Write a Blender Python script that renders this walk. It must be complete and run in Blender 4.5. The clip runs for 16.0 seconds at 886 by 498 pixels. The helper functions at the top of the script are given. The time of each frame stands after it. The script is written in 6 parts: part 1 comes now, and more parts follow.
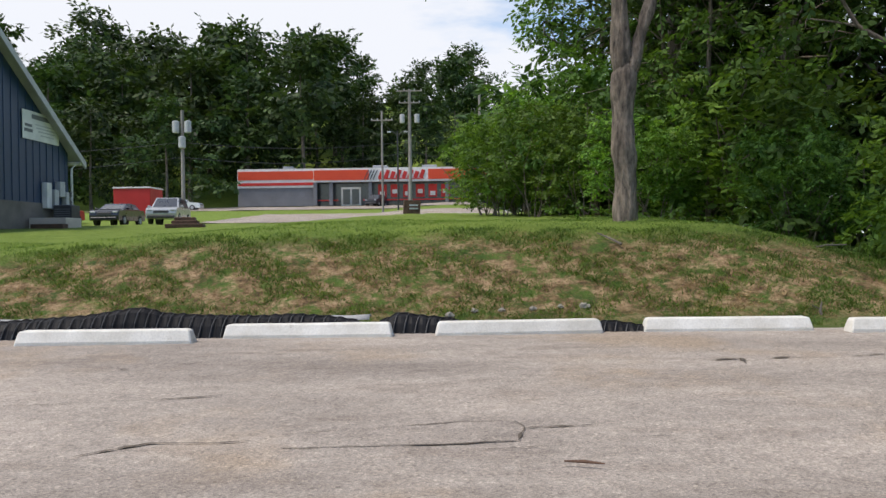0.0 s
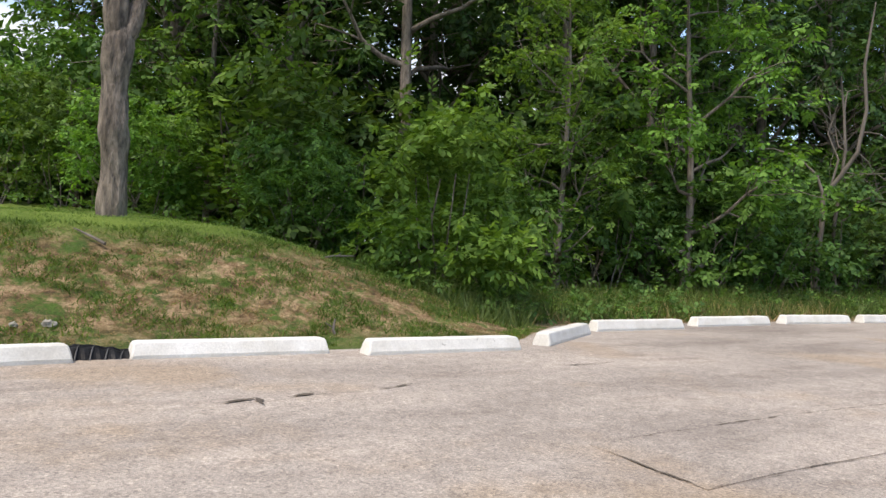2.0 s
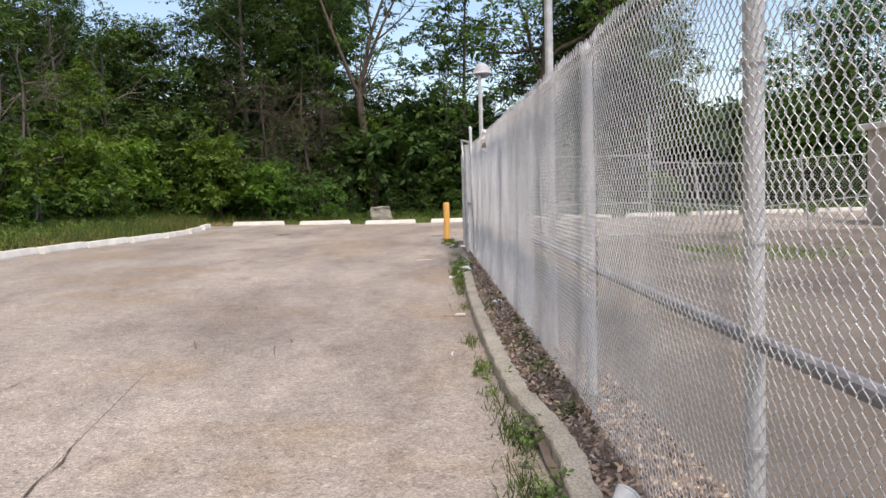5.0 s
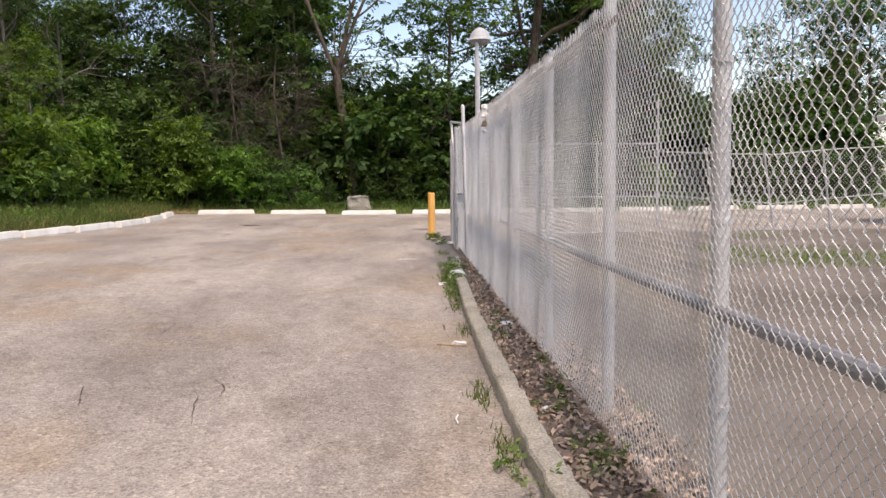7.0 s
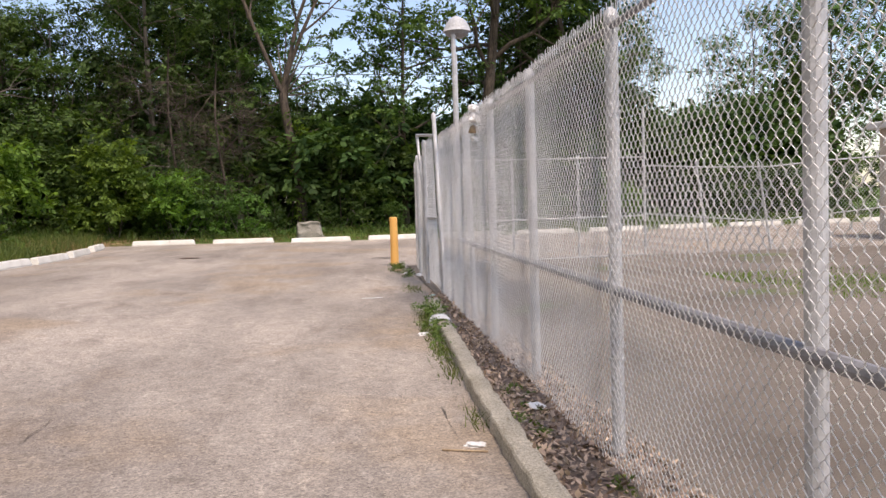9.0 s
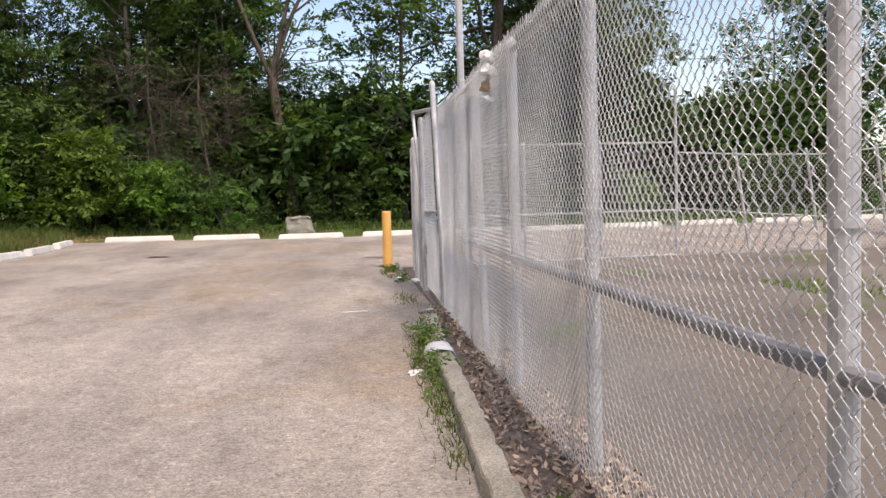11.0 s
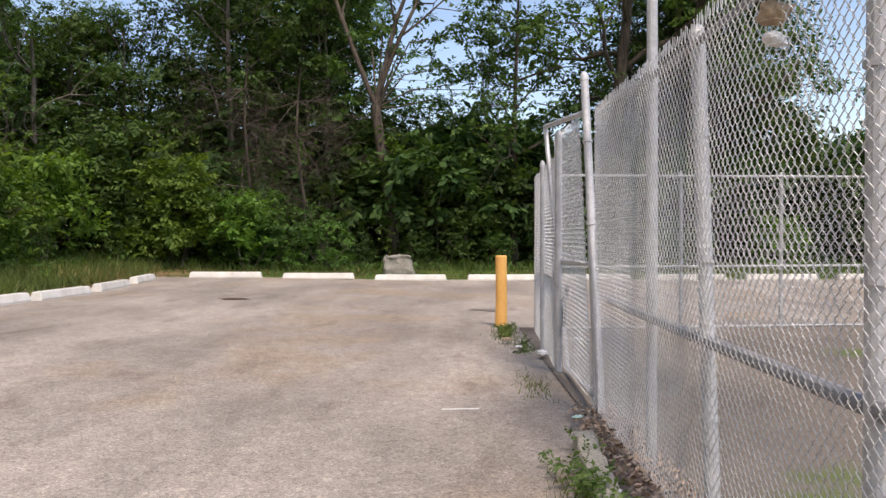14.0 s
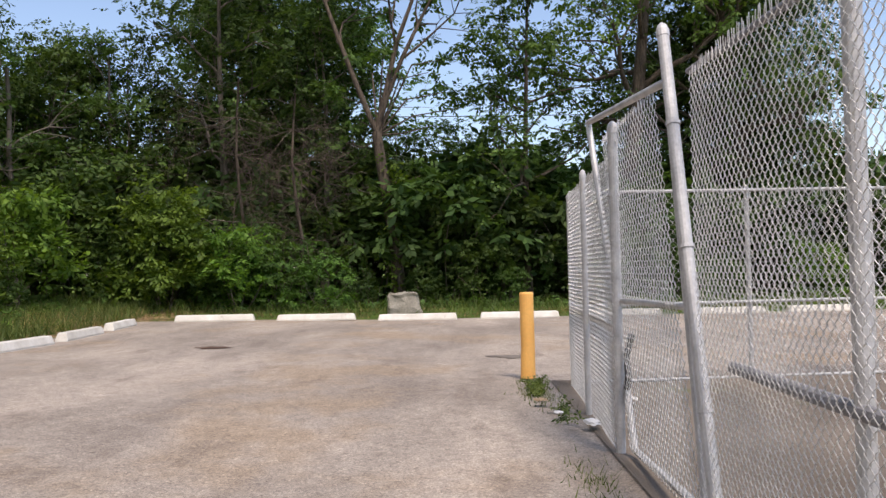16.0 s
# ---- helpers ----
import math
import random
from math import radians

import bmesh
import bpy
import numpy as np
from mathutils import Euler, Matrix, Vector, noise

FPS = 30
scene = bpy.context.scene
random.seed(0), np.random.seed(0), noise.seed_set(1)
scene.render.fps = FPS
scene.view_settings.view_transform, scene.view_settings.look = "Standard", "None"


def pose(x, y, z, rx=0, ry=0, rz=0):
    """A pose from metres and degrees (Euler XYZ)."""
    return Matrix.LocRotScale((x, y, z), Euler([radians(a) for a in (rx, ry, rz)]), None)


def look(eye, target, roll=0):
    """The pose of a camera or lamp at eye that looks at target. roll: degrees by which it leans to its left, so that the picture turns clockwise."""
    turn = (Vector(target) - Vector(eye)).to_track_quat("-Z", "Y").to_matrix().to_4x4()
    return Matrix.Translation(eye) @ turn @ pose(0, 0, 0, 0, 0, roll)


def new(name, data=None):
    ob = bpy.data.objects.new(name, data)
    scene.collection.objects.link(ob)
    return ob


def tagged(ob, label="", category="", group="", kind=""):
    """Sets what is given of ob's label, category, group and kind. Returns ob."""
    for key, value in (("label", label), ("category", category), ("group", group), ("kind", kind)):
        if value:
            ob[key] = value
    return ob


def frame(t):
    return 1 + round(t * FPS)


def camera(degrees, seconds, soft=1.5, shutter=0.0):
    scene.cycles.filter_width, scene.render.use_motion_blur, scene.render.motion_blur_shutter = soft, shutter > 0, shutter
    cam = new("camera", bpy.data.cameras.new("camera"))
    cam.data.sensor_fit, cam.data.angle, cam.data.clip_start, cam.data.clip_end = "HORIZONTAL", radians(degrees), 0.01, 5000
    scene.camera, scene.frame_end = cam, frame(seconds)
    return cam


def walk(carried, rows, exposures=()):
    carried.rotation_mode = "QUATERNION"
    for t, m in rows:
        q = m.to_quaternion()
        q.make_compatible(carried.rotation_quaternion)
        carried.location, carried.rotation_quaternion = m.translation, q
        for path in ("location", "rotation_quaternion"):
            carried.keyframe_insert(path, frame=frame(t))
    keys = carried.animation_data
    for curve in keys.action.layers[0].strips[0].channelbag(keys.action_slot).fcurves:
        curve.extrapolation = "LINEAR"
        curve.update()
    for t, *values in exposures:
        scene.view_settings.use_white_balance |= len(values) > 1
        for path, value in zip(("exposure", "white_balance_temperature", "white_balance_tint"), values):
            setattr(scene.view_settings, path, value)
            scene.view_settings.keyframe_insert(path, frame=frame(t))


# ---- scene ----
cam = camera(55.3, 16.0)
PATH = [
    (0, (1.599, -1.105, 1.213), (1.565, 0.895, 1.193), -0.7),
    (0.5, (1.671, -0.629, 1.221), (1.733, 1.37, 1.207), -0.7),
    (1, (1.693, -0.161, 1.216), (1.797, 1.836, 1.182), -0.6),
    (1.5, (1.807, 0.303, 1.22), (2.271, 2.248, 1.195), 0.8),
    (2, (1.959, 0.763, 1.228), (3.041, 2.446, 1.229), 2.4),
    (2.1, (1.992, 0.857, 1.229), (3.194, 2.455, 1.227), 2.1),
    (2.5, (2.157, 1.222, 1.227), (3.776, 2.397, 1.206), 0.0),
    (2.7, (2.29, 1.378, 1.206), (4.048, 2.331, 1.166), -0.7),
    (3, (2.444, 1.597, 1.227), (4.33, 2.256, 1.157), -1.3),
    (3.5, (2.77, 1.907, 1.235), (4.75, 2.146, 1.092), -2.4),
    (4, (3.197, 2.068, 1.237), (5.193, 2.051, 1.105), -1.0),
    (6.5, (5.785, 2.187, 1.228), (7.777, 2.092, 1.077), -1.4),
    (7, (6.262, 2.208, 1.212), (8.251, 2.09, 1.045), -0.6),
    (7.5, (6.806, 2.288, 1.206), (8.797, 2.181, 1.047), -0.7),
    (8, (7.309, 2.318, 1.197), (9.295, 2.146, 1.037), -2.1),
    (8.5, (7.794, 2.356, 1.212), (9.777, 2.124, 1.098), -1.9),
    (11, (10.4, 2.08, 1.147), (12.382, 1.848, 1.019), -1.7),
    (11.5, (10.824, 2.054, 1.137), (12.812, 1.926, 0.956), -1.8),
    (12, (11.297, 2.064, 1.143), (13.285, 1.978, 0.941), -1.3),
    (12.5, (11.736, 2.024, 1.141), (13.719, 1.949, 0.893), -1.9),
    (13, (12.214, 2.046, 1.139), (14.194, 1.901, 0.897), -1.0),
    (13.5, (12.64, 2.068, 1.141), (14.631, 1.98, 0.982), 0.2),
    (14, (13.152, 2.094, 1.179), (15.152, 2.101, 1.145), -0.1),
    (14.5, (13.602, 2.135, 1.193), (15.599, 2.244, 1.216), -1.0),
    (15, (14.066, 2.17, 1.179), (16.063, 2.279, 1.215), -1.5),
    (15.5, (14.552, 2.16, 1.166), (16.551, 2.195, 1.224), -1.6),
    (16, (15.066, 2.146, 1.166), (17.065, 2.169, 1.215), -1.3),
]
walk(cam, [(t, look(eye, target, roll)) for t, eye, target, roll in PATH],
     exposures=[(0.0, 0.72, 6600, 11), (1.4, 0.84, 6600, 11), (2.0, 1.12, 6700, 12), (2.5, 1.2, 6700, 12), (3.0, 1.22, 6700, 12), (3.5, 1.04, 6700, 13), (4.2, 0.87, 6700, 13), (6.3, 0.93, 7100, 19), (12.5, 0.97, 7000, 18), (13.8, 0.85, 6900, 17), (16.0, 0.85, 6900, 17)])

# ---- light and sky ----
SUN_EL, SUN_AZ = 62.0, (-0.92, -0.38)          # degrees up; the way towards the sun in plan
world = bpy.data.worlds.new("sky")
scene.world = world
world.use_nodes = True
wn, wl = world.node_tree.nodes, world.node_tree.links
wn.clear()
w_out = wn.new("ShaderNodeOutputWorld")
w_bg = wn.new("ShaderNodeBackground")
w_sky = wn.new("ShaderNodeTexSky")
w_sky.sky_type, w_sky.sun_disc = "NISHITA", False
w_sky.sun_elevation = radians(SUN_EL)
w_sky.sun_rotation = math.atan2(SUN_AZ[0], SUN_AZ[1])
w_sky.air_density, w_sky.dust_density, w_sky.ozone_density = 1.0, 0.6, 1.2
w_tc = wn.new("ShaderNodeTexCoord")
w_map = wn.new("ShaderNodeMapping")
w_map.inputs["Scale"].default_value = (1.0, 1.0, 3.2)
w_no = wn.new("ShaderNodeTexNoise")
w_no.inputs["Scale"].default_value, w_no.inputs["Detail"].default_value, w_no.inputs["Roughness"].default_value = 3.1, 7.0, 0.55
w_dot = wn.new("ShaderNodeVectorMath")
w_dot.operation = "DOT_PRODUCT"
w_dot.inputs[1].default_value = (-0.14, 0.20, 0.0)
w_add = wn.new("ShaderNodeMath")
w_add.operation = "ADD"
w_ramp = wn.new("ShaderNodeMapRange")
w_ramp.inputs["From Min"].default_value, w_ramp.inputs["From Max"].default_value = 0.51, 0.70
w_ramp.interpolation_type = "SMOOTHSTEP"
w_mix = wn.new("ShaderNodeMix")
w_mix.data_type = "RGBA"
w_mix.inputs["B"].default_value = (4.7, 4.9, 5.3, 1)
wl.new(w_tc.outputs["Generated"], w_map.inputs["Vector"])
wl.new(w_map.outputs["Vector"], w_no.inputs["Vector"])
wl.new(w_tc.outputs["Generated"], w_dot.inputs[0])
wl.new(w_no.outputs["Fac"], w_add.inputs[0])
wl.new(w_dot.outputs["Value"], w_add.inputs[1])
wl.new(w_add.outputs["Value"], w_ramp.inputs["Value"])
wl.new(w_ramp.outputs["Result"], w_mix.inputs["Factor"])
wl.new(w_sky.outputs["Color"], w_mix.inputs["A"])
wl.new(w_mix.outputs["Result"], w_bg.inputs["Color"])
wl.new(w_bg.outputs["Background"], w_out.inputs["Surface"])
w_bg.inputs["Strength"].default_value = 0.115
sun = new("sun", bpy.data.lights.new("sun", "SUN"))
sun.data.energy, sun.data.angle, sun.data.color = 2.0, radians(14), (1.0, 0.91, 0.80)
ce = math.cos(radians(SUN_EL))
sun.matrix_world = look((SUN_AZ[0] * ce * 50, SUN_AZ[1] * ce * 50, math.sin(radians(SUN_EL)) * 50), (0, 0, 0))


# ---- materials ----
def ramp_nodes(nt, fac, stops):
    r = nt.nodes.new("ShaderNodeValToRGB")
    while len(r.color_ramp.elements) < len(stops):
        r.color_ramp.elements.new(0.5)
    for e, (p, c) in zip(r.color_ramp.elements, stops):
        e.position, e.color = p, (*c, 1)
    nt.links.new(fac, r.inputs["Fac"])
    return r.outputs["Color"]


def noise_node(nt, vec, scale, detail=4.0, rough=0.55):
    n = nt.nodes.new("ShaderNodeTexNoise")
    n.inputs["Scale"].default_value, n.inputs["Detail"].default_value, n.inputs["Roughness"].default_value = scale, detail, rough
    nt.links.new(vec, n.inputs["Vector"])
    return n.outputs["Fac"]


def mix_colour(nt, fac, a, b, blend="MIX"):
    m = nt.nodes.new("ShaderNodeMix")
    m.data_type, m.blend_type = "RGBA", blend
    for sock, v in ((m.inputs["Factor"], fac), (m.inputs["A"], a), (m.inputs["B"], b)):
        if isinstance(v, (int, float)):
            sock.default_value = v
        elif isinstance(v, tuple):
            sock.default_value = (*v, 1)
        else:
            nt.links.new(v, sock)
    return m.outputs["Result"]


def map_range(nt, v, a, b, c=0.0, d=1.0):
    m = nt.nodes.new("ShaderNodeMapRange")
    m.interpolation_type = "SMOOTHSTEP"
    for k, val in (("From Min", a), ("From Max", b), ("To Min", c), ("To Max", d)):
        m.inputs[k].default_value = val
    nt.links.new(v, m.inputs["Value"])
    return m.outputs["Result"]


def blank(name):
    m = bpy.data.materials.new(name)
    m.use_nodes = True
    nt = m.node_tree
    b = nt.nodes["Principled BSDF"]
    pos = nt.nodes.new("ShaderNodeNewGeometry")
    return m, nt, b, pos


def surface(name, dark, light, big=1.5, fine=60.0, rough=0.8, bump=0.3, metal=0.0, fine_amount=0.35, stretch=None, spots=None, rand=0.0, local=False, relief=0.01):
    """Two scales of colour variation, fine relief; spots: (scale, threshold, colour)."""
    m, nt, b, pos = blank(name)
    vec = pos.outputs["Position"]
    if local:
        tc = nt.nodes.new("ShaderNodeTexCoord")
        vec = tc.outputs["Object"]
    if stretch:
        mp = nt.nodes.new("ShaderNodeMapping")
        mp.inputs["Scale"].default_value = stretch
        nt.links.new(vec, mp.inputs["Vector"])
        vec = mp.outputs["Vector"]
    n1 = noise_node(nt, vec, big)
    n2 = noise_node(nt, vec, fine, 3.0, 0.7)
    col = ramp_nodes(nt, n1, [(0.3, dark), (0.7, light)])
    g = ramp_nodes(nt, n2, [(0.25, (1 - fine_amount,) * 3), (0.75, (1 + fine_amount * 0.6,) * 3)])
    col = mix_colour(nt, 1.0, col, g, "MULTIPLY")
    if spots:
        n3 = noise_node(nt, vec, spots[0], 5.0, 0.6)
        col = mix_colour(nt, map_range(nt, n3, spots[1], spots[1] + 0.08), col, spots[2])
    if rand:
        oi = nt.nodes.new("ShaderNodeObjectInfo")
        hs = nt.nodes.new("ShaderNodeHueSaturation")
        nt.links.new(map_range(nt, oi.outputs["Random"], 0, 1, 1 - rand, 1 + rand), hs.inputs["Value"])
        nt.links.new(col, hs.inputs["Color"])
        col = hs.outputs["Color"]
    nt.links.new(col, b.inputs["Base Color"])
    b.inputs["Metallic"].default_value = metal
    nt.links.new(map_range(nt, n2, 0.2, 0.8, max(rough - 0.12, 0.05), min(rough + 0.1, 1)), b.inputs["Roughness"])
    if bump:
        bp = nt.nodes.new("ShaderNodeBump")
        bp.inputs["Strength"].default_value, bp.inputs["Distance"].default_value = bump, relief
        nt.links.new(n2, bp.inputs["Height"])
        nt.links.new(bp.outputs["Normal"], b.inputs["Normal"])
    return m


def leaf_material(name, dark, light, translucent=0.35, scale=0.6):
    """Leaves: each its own tint, broad patches lighter and darker, light shining through."""
    m, nt, b, pos = blank(name)
    oi = nt.nodes.new("ShaderNodeObjectInfo")
    col = ramp_nodes(nt, pos.outputs["Random Per Island"], [(0.0, dark), (0.75, light), (1.0, tuple(c * 1.25 for c in light))])
    n1 = noise_node(nt, pos.outputs["Position"], scale, 2.0)
    col = mix_colour(nt, 1.0, col, ramp_nodes(nt, n1, [(0.3, (0.7, 0.75, 0.75)), (0.7, (1.15, 1.1, 0.95))]), "MULTIPLY")
    hs = nt.nodes.new("ShaderNodeHueSaturation")
    nt.links.new(map_range(nt, oi.outputs["Random"], 0, 1, 0.8, 1.15), hs.inputs["Value"])
    nt.links.new(map_range(nt, oi.outputs["Random"], 0, 1, 0.485, 0.51), hs.inputs["Hue"])
    nt.links.new(col, hs.inputs["Color"])
    nt.links.new(hs.outputs["Color"], b.inputs["Base Color"])
    b.inputs["Roughness"].default_value = 0.55
    b.inputs["Specular IOR Level"].default_value = 0.2
    tr = nt.nodes.new("ShaderNodeBsdfTranslucent")
    nt.links.new(mix_colour(nt, 1.0, hs.outputs["Color"], (1.25, 1.3, 0.55), "MULTIPLY"), tr.inputs["Color"])
    ms = nt.nodes.new("ShaderNodeMixShader")
    ms.inputs["Fac"].default_value = translucent
    out = nt.nodes["Material Output"]
    nt.links.new(b.outputs["BSDF"], ms.inputs[1])
    nt.links.new(tr.outputs["BSDF"], ms.inputs[2])
    nt.links.new(ms.outputs["Shader"], out.inputs["Surface"])
    return m


def ground_material():
    """Grass, with bare straw-coloured clay on the bank and leaf mould under the woods."""
    m, nt, b, pos = blank("ground_grass_and_soil")
    vec = pos.outputs["Position"]
    n1 = noise_node(nt, vec, 1.3, 7, 0.66)
    n2 = noise_node(nt, vec, 45.0, 3, 0.7)
    grass = ramp_nodes(nt, n1, [(0.3, (0.035, 0.07, 0.015)), (0.5, (0.085, 0.145, 0.026)), (0.7, (0.15, 0.215, 0.045))])
    clay = ramp_nodes(nt, noise_node(nt, vec, 4.2, 8, 0.75), [(0.34, (0.05, 0.036, 0.018)), (0.46, (0.22, 0.14, 0.07)), (0.60, (0.50, 0.35, 0.20))])
    sep = nt.nodes.new("ShaderNodeSeparateXYZ")
    nt.links.new(vec, sep.inputs["Vector"])
    ym = nt.nodes.new("ShaderNodeMath")
    ym.operation = "MULTIPLY"
    nt.links.new(map_range(nt, sep.outputs["Y"], 8.2, 9.4), ym.inputs[0])
    nt.links.new(map_range(nt, sep.outputs["Y"], 10.5, 11.5, 1.0, 0.0), ym.inputs[1])
    patch = nt.nodes.new("ShaderNodeMath")
    patch.operation = "MULTIPLY"
    nt.links.new(ym.outputs["Value"], patch.inputs[0])
    nt.links.new(map_range(nt, noise_node(nt, vec, 3.4, 8, 0.78), 0.39, 0.55), patch.inputs[1])
    lawn = ramp_nodes(nt, n1, [(0.3, (0.13, 0.205, 0.03)), (0.7, (0.225, 0.305, 0.055))])
    grass = mix_colour(nt, map_range(nt, sep.outputs["Y"], 10.7, 11.6), grass, lawn)
    col = mix_colour(nt, patch.outputs["Value"], grass, clay)
    col = mix_colour(nt, 1.0, col, ramp_nodes(nt, n2, [(0.2, (0.55, 0.55, 0.55)), (0.8, (1.3, 1.3, 1.3))]), "MULTIPLY")
    nt.links.new(col, b.inputs["Base Color"])
    b.inputs["Roughness"].default_value = 0.95
    b.inputs["Specular IOR Level"].default_value = 0.2
    bp = nt.nodes.new("ShaderNodeBump")
    bp.inputs["Strength"].default_value, bp.inputs["Distance"].default_value = 1.0, 0.09
    nt.links.new(noise_node(nt, vec, 9.0, 6, 0.75), bp.inputs["Height"])
    nt.links.new(bp.outputs["Normal"], b.inputs["Normal"])
    return m


def asphalt_material():
    """Old pale asphalt: light stones in grey binder, broad worn streaks and brown silt."""
    m, nt, b, pos = blank("worn_asphalt")
    vec = pos.outputs["Position"]
    mp = nt.nodes.new("ShaderNodeMapping")
    mp.inputs["Scale"].default_value = (0.35, 1.0, 1.0)
    mp.inputs["Rotation"].default_value = (0, 0, radians(14))
    nt.links.new(vec, mp.inputs["Vector"])
    n1 = noise_node(nt, mp.outputs["Vector"], 0.75, 6, 0.6)
    col = ramp_nodes(nt, n1, [(0.32, (0.235, 0.205, 0.18)), (0.5, (0.335, 0.297, 0.26)), (0.66, (0.42, 0.37, 0.322))])
    silt = map_range(nt, noise_node(nt, vec, 0.42, 6, 0.6), 0.50, 0.66, 0, 0.7)
    col = mix_colour(nt, silt, col, (0.34, 0.265, 0.19))
    damp = map_range(nt, noise_node(nt, mp.outputs["Vector"], 1.9, 7, 0.7), 0.52, 0.70, 0, 0.5)
    col = mix_colour(nt, damp, col, (0.18, 0.145, 0.12))
    mott = noise_node(nt, vec, 7.0, 6, 0.7)
    col = mix_colour(nt, 1.0, col, ramp_nodes(nt, mott, [(0.3, (0.84, 0.83, 0.82)), (0.7, (1.14, 1.14, 1.14))]), "MULTIPLY")
    v = nt.nodes.new("ShaderNodeTexVoronoi")
    v.inputs["Scale"].default_value = 120.0
    nt.links.new(vec, v.inputs["Vector"])
    stone = nt.nodes.new("ShaderNodeSeparateColor")
    nt.links.new(v.outputs["Color"], stone.inputs["Color"])
    col = mix_colour(nt, 1.0, col, ramp_nodes(nt, stone.outputs["Red"], [(0.0, (0.70, 0.70, 0.70)), (0.5, (1.0, 0.99, 0.97)), (1.0, (1.30, 1.28, 1.25))]), "MULTIPLY")
    v2 = nt.nodes.new("ShaderNodeTexVoronoi")
    v2.inputs["Scale"].default_value = 52.0
    nt.links.new(vec, v2.inputs["Vector"])
    stone2 = nt.nodes.new("ShaderNodeSeparateColor")
    nt.links.new(v2.outputs["Color"], stone2.inputs["Color"])
    col = mix_colour(nt, 1.0, col, ramp_nodes(nt, stone2.outputs["Green"], [(0.0, (0.70, 0.70, 0.70)), (0.12, (0.97, 0.97, 0.97)), (0.85, (1.02, 1.02, 1.02)), (1.0, (1.32, 1.30, 1.27))]), "MULTIPLY")
    dots = map_range(nt, noise_node(nt, vec, 9.0, 4, 0.6), 0.70, 0.76, 0, 0.6)
    col = mix_colour(nt, dots, col, (0.08, 0.07, 0.06))
    nt.links.new(col, b.inputs["Base Color"])
    b.inputs["Roughness"].default_value = 0.93
    b.inputs["Specular IOR Level"].default_value = 0.25
    bp = nt.nodes.new("ShaderNodeBump")
    bp.inputs["Strength"].default_value, bp.inputs["Distance"].default_value = 0.5, 0.006
    nt.links.new(v.outputs["Distance"], bp.inputs["Height"])
    nt.links.new(bp.outputs["Normal"], b.inputs["Normal"])
    return m


M_GROUND, M_ASPHALT = ground_material(), asphalt_material()
M_CRACK = surface("crack_dirt", (0.06, 0.047, 0.035), (0.15, 0.12, 0.09), 6, 80, 0.95, 0.6)
M_YARD = surface("yard_gravel_dirt", (0.13, 0.105, 0.08), (0.24, 0.20, 0.16), 0.55, 70, 0.95, 0.8, spots=(0.5, 0.60, (0.11, 0.14, 0.04)))
M_SOIL = surface("leaf_mould_soil", (0.14, 0.10, 0.075), (0.30, 0.23, 0.18), 4, 60, 0.95, 0.9)
M_STOP = surface("white_painted_concrete", (0.60, 0.57, 0.50), (0.80, 0.78, 0.72), 3.0, 50, 0.75, 0.35, fine_amount=0.16, spots=(7.0, 0.66, (0.40, 0.37, 0.32)), rand=0.05)
M_KERB = surface("pebbly_kerb_concrete", (0.43, 0.38, 0.29), (0.62, 0.555, 0.44), 3, 85, 0.92, 1.0, fine_amount=0.65, spots=(5.0, 0.64, (0.10, 0.12, 0.05)))
M_GALV = surface("galvanised_steel", (0.43, 0.43, 0.435), (0.63, 0.63, 0.625), 9, 60, 0.55, 0.1, metal=0.3, fine_amount=0.2)
M_RAIL = surface("dull_grey_rail", (0.20, 0.20, 0.215), (0.33, 0.33, 0.345), 9, 60, 0.6, 0.1, metal=0.2, fine_amount=0.25)
M_WIRE = surface("galvanised_wire", (0.64, 0.63, 0.61), (0.84, 0.83, 0.81), 2.0, 30, 0.40, 0.0, metal=0.5, fine_amount=0.25)
M_BOLLARD = surface("yellow_bollard_paint", (0.90, 0.46, 0.12), (0.95, 0.53, 0.15), 4, 40, 0.6, 0.15, fine_amount=0.1, spots=(9.0, 0.70, (0.35, 0.20, 0.06)))
M_BOULDER = surface("mossy_boulder", (0.22, 0.20, 0.16), (0.40, 0.37, 0.31), 4, 30, 0.95, 0.9)
M_BARK = surface("grey_brown_bark", (0.10, 0.08, 0.062), (0.26, 0.22, 0.18), 7, 26, 0.95, 1.0, fine_amount=0.7, stretch=(1, 1, 0.22))
M_BARK_OLD = surface("furrowed_old_bark", (0.105, 0.082, 0.064), (0.30, 0.245, 0.195), 4, 13, 0.95, 1.0, fine_amount=0.95, stretch=(1, 1, 0.28), relief=0.06)
# Brown bark about half as bright as M_BARK, shade put into its colour.
M_BARK_SHADED = surface("brown_shaded_bark", (0.05, 0.038, 0.028), (0.15, 0.115, 0.085), 6, 24, 0.95, 1.0, fine_amount=0.7, stretch=(1, 1, 0.22))
M_DEAD = surface("dead_branch_bark", (0.095, 0.078, 0.062), (0.19, 0.165, 0.135), 4, 30, 0.95, 0.6, stretch=(1, 1, 0.2))
M_LEAF = leaf_material("leaf_green", (0.046, 0.100, 0.022), (0.125, 0.222, 0.052))
M_LEAF_DARK = leaf_material("leaf_dark_green", (0.035, 0.080, 0.022), (0.104, 0.185, 0.050))
M_LEAF_BRIGHT = leaf_material("leaf_bright_green", (0.066, 0.140, 0.022), (0.165, 0.285, 0.055), 0.4)
# Darker leaf green, with the shade inside the woods put into the colour.
M_LEAF_SHADED = leaf_material("leaf_shaded_green", (0.023, 0.052, 0.017), (0.078, 0.136, 0.042), 0.35)
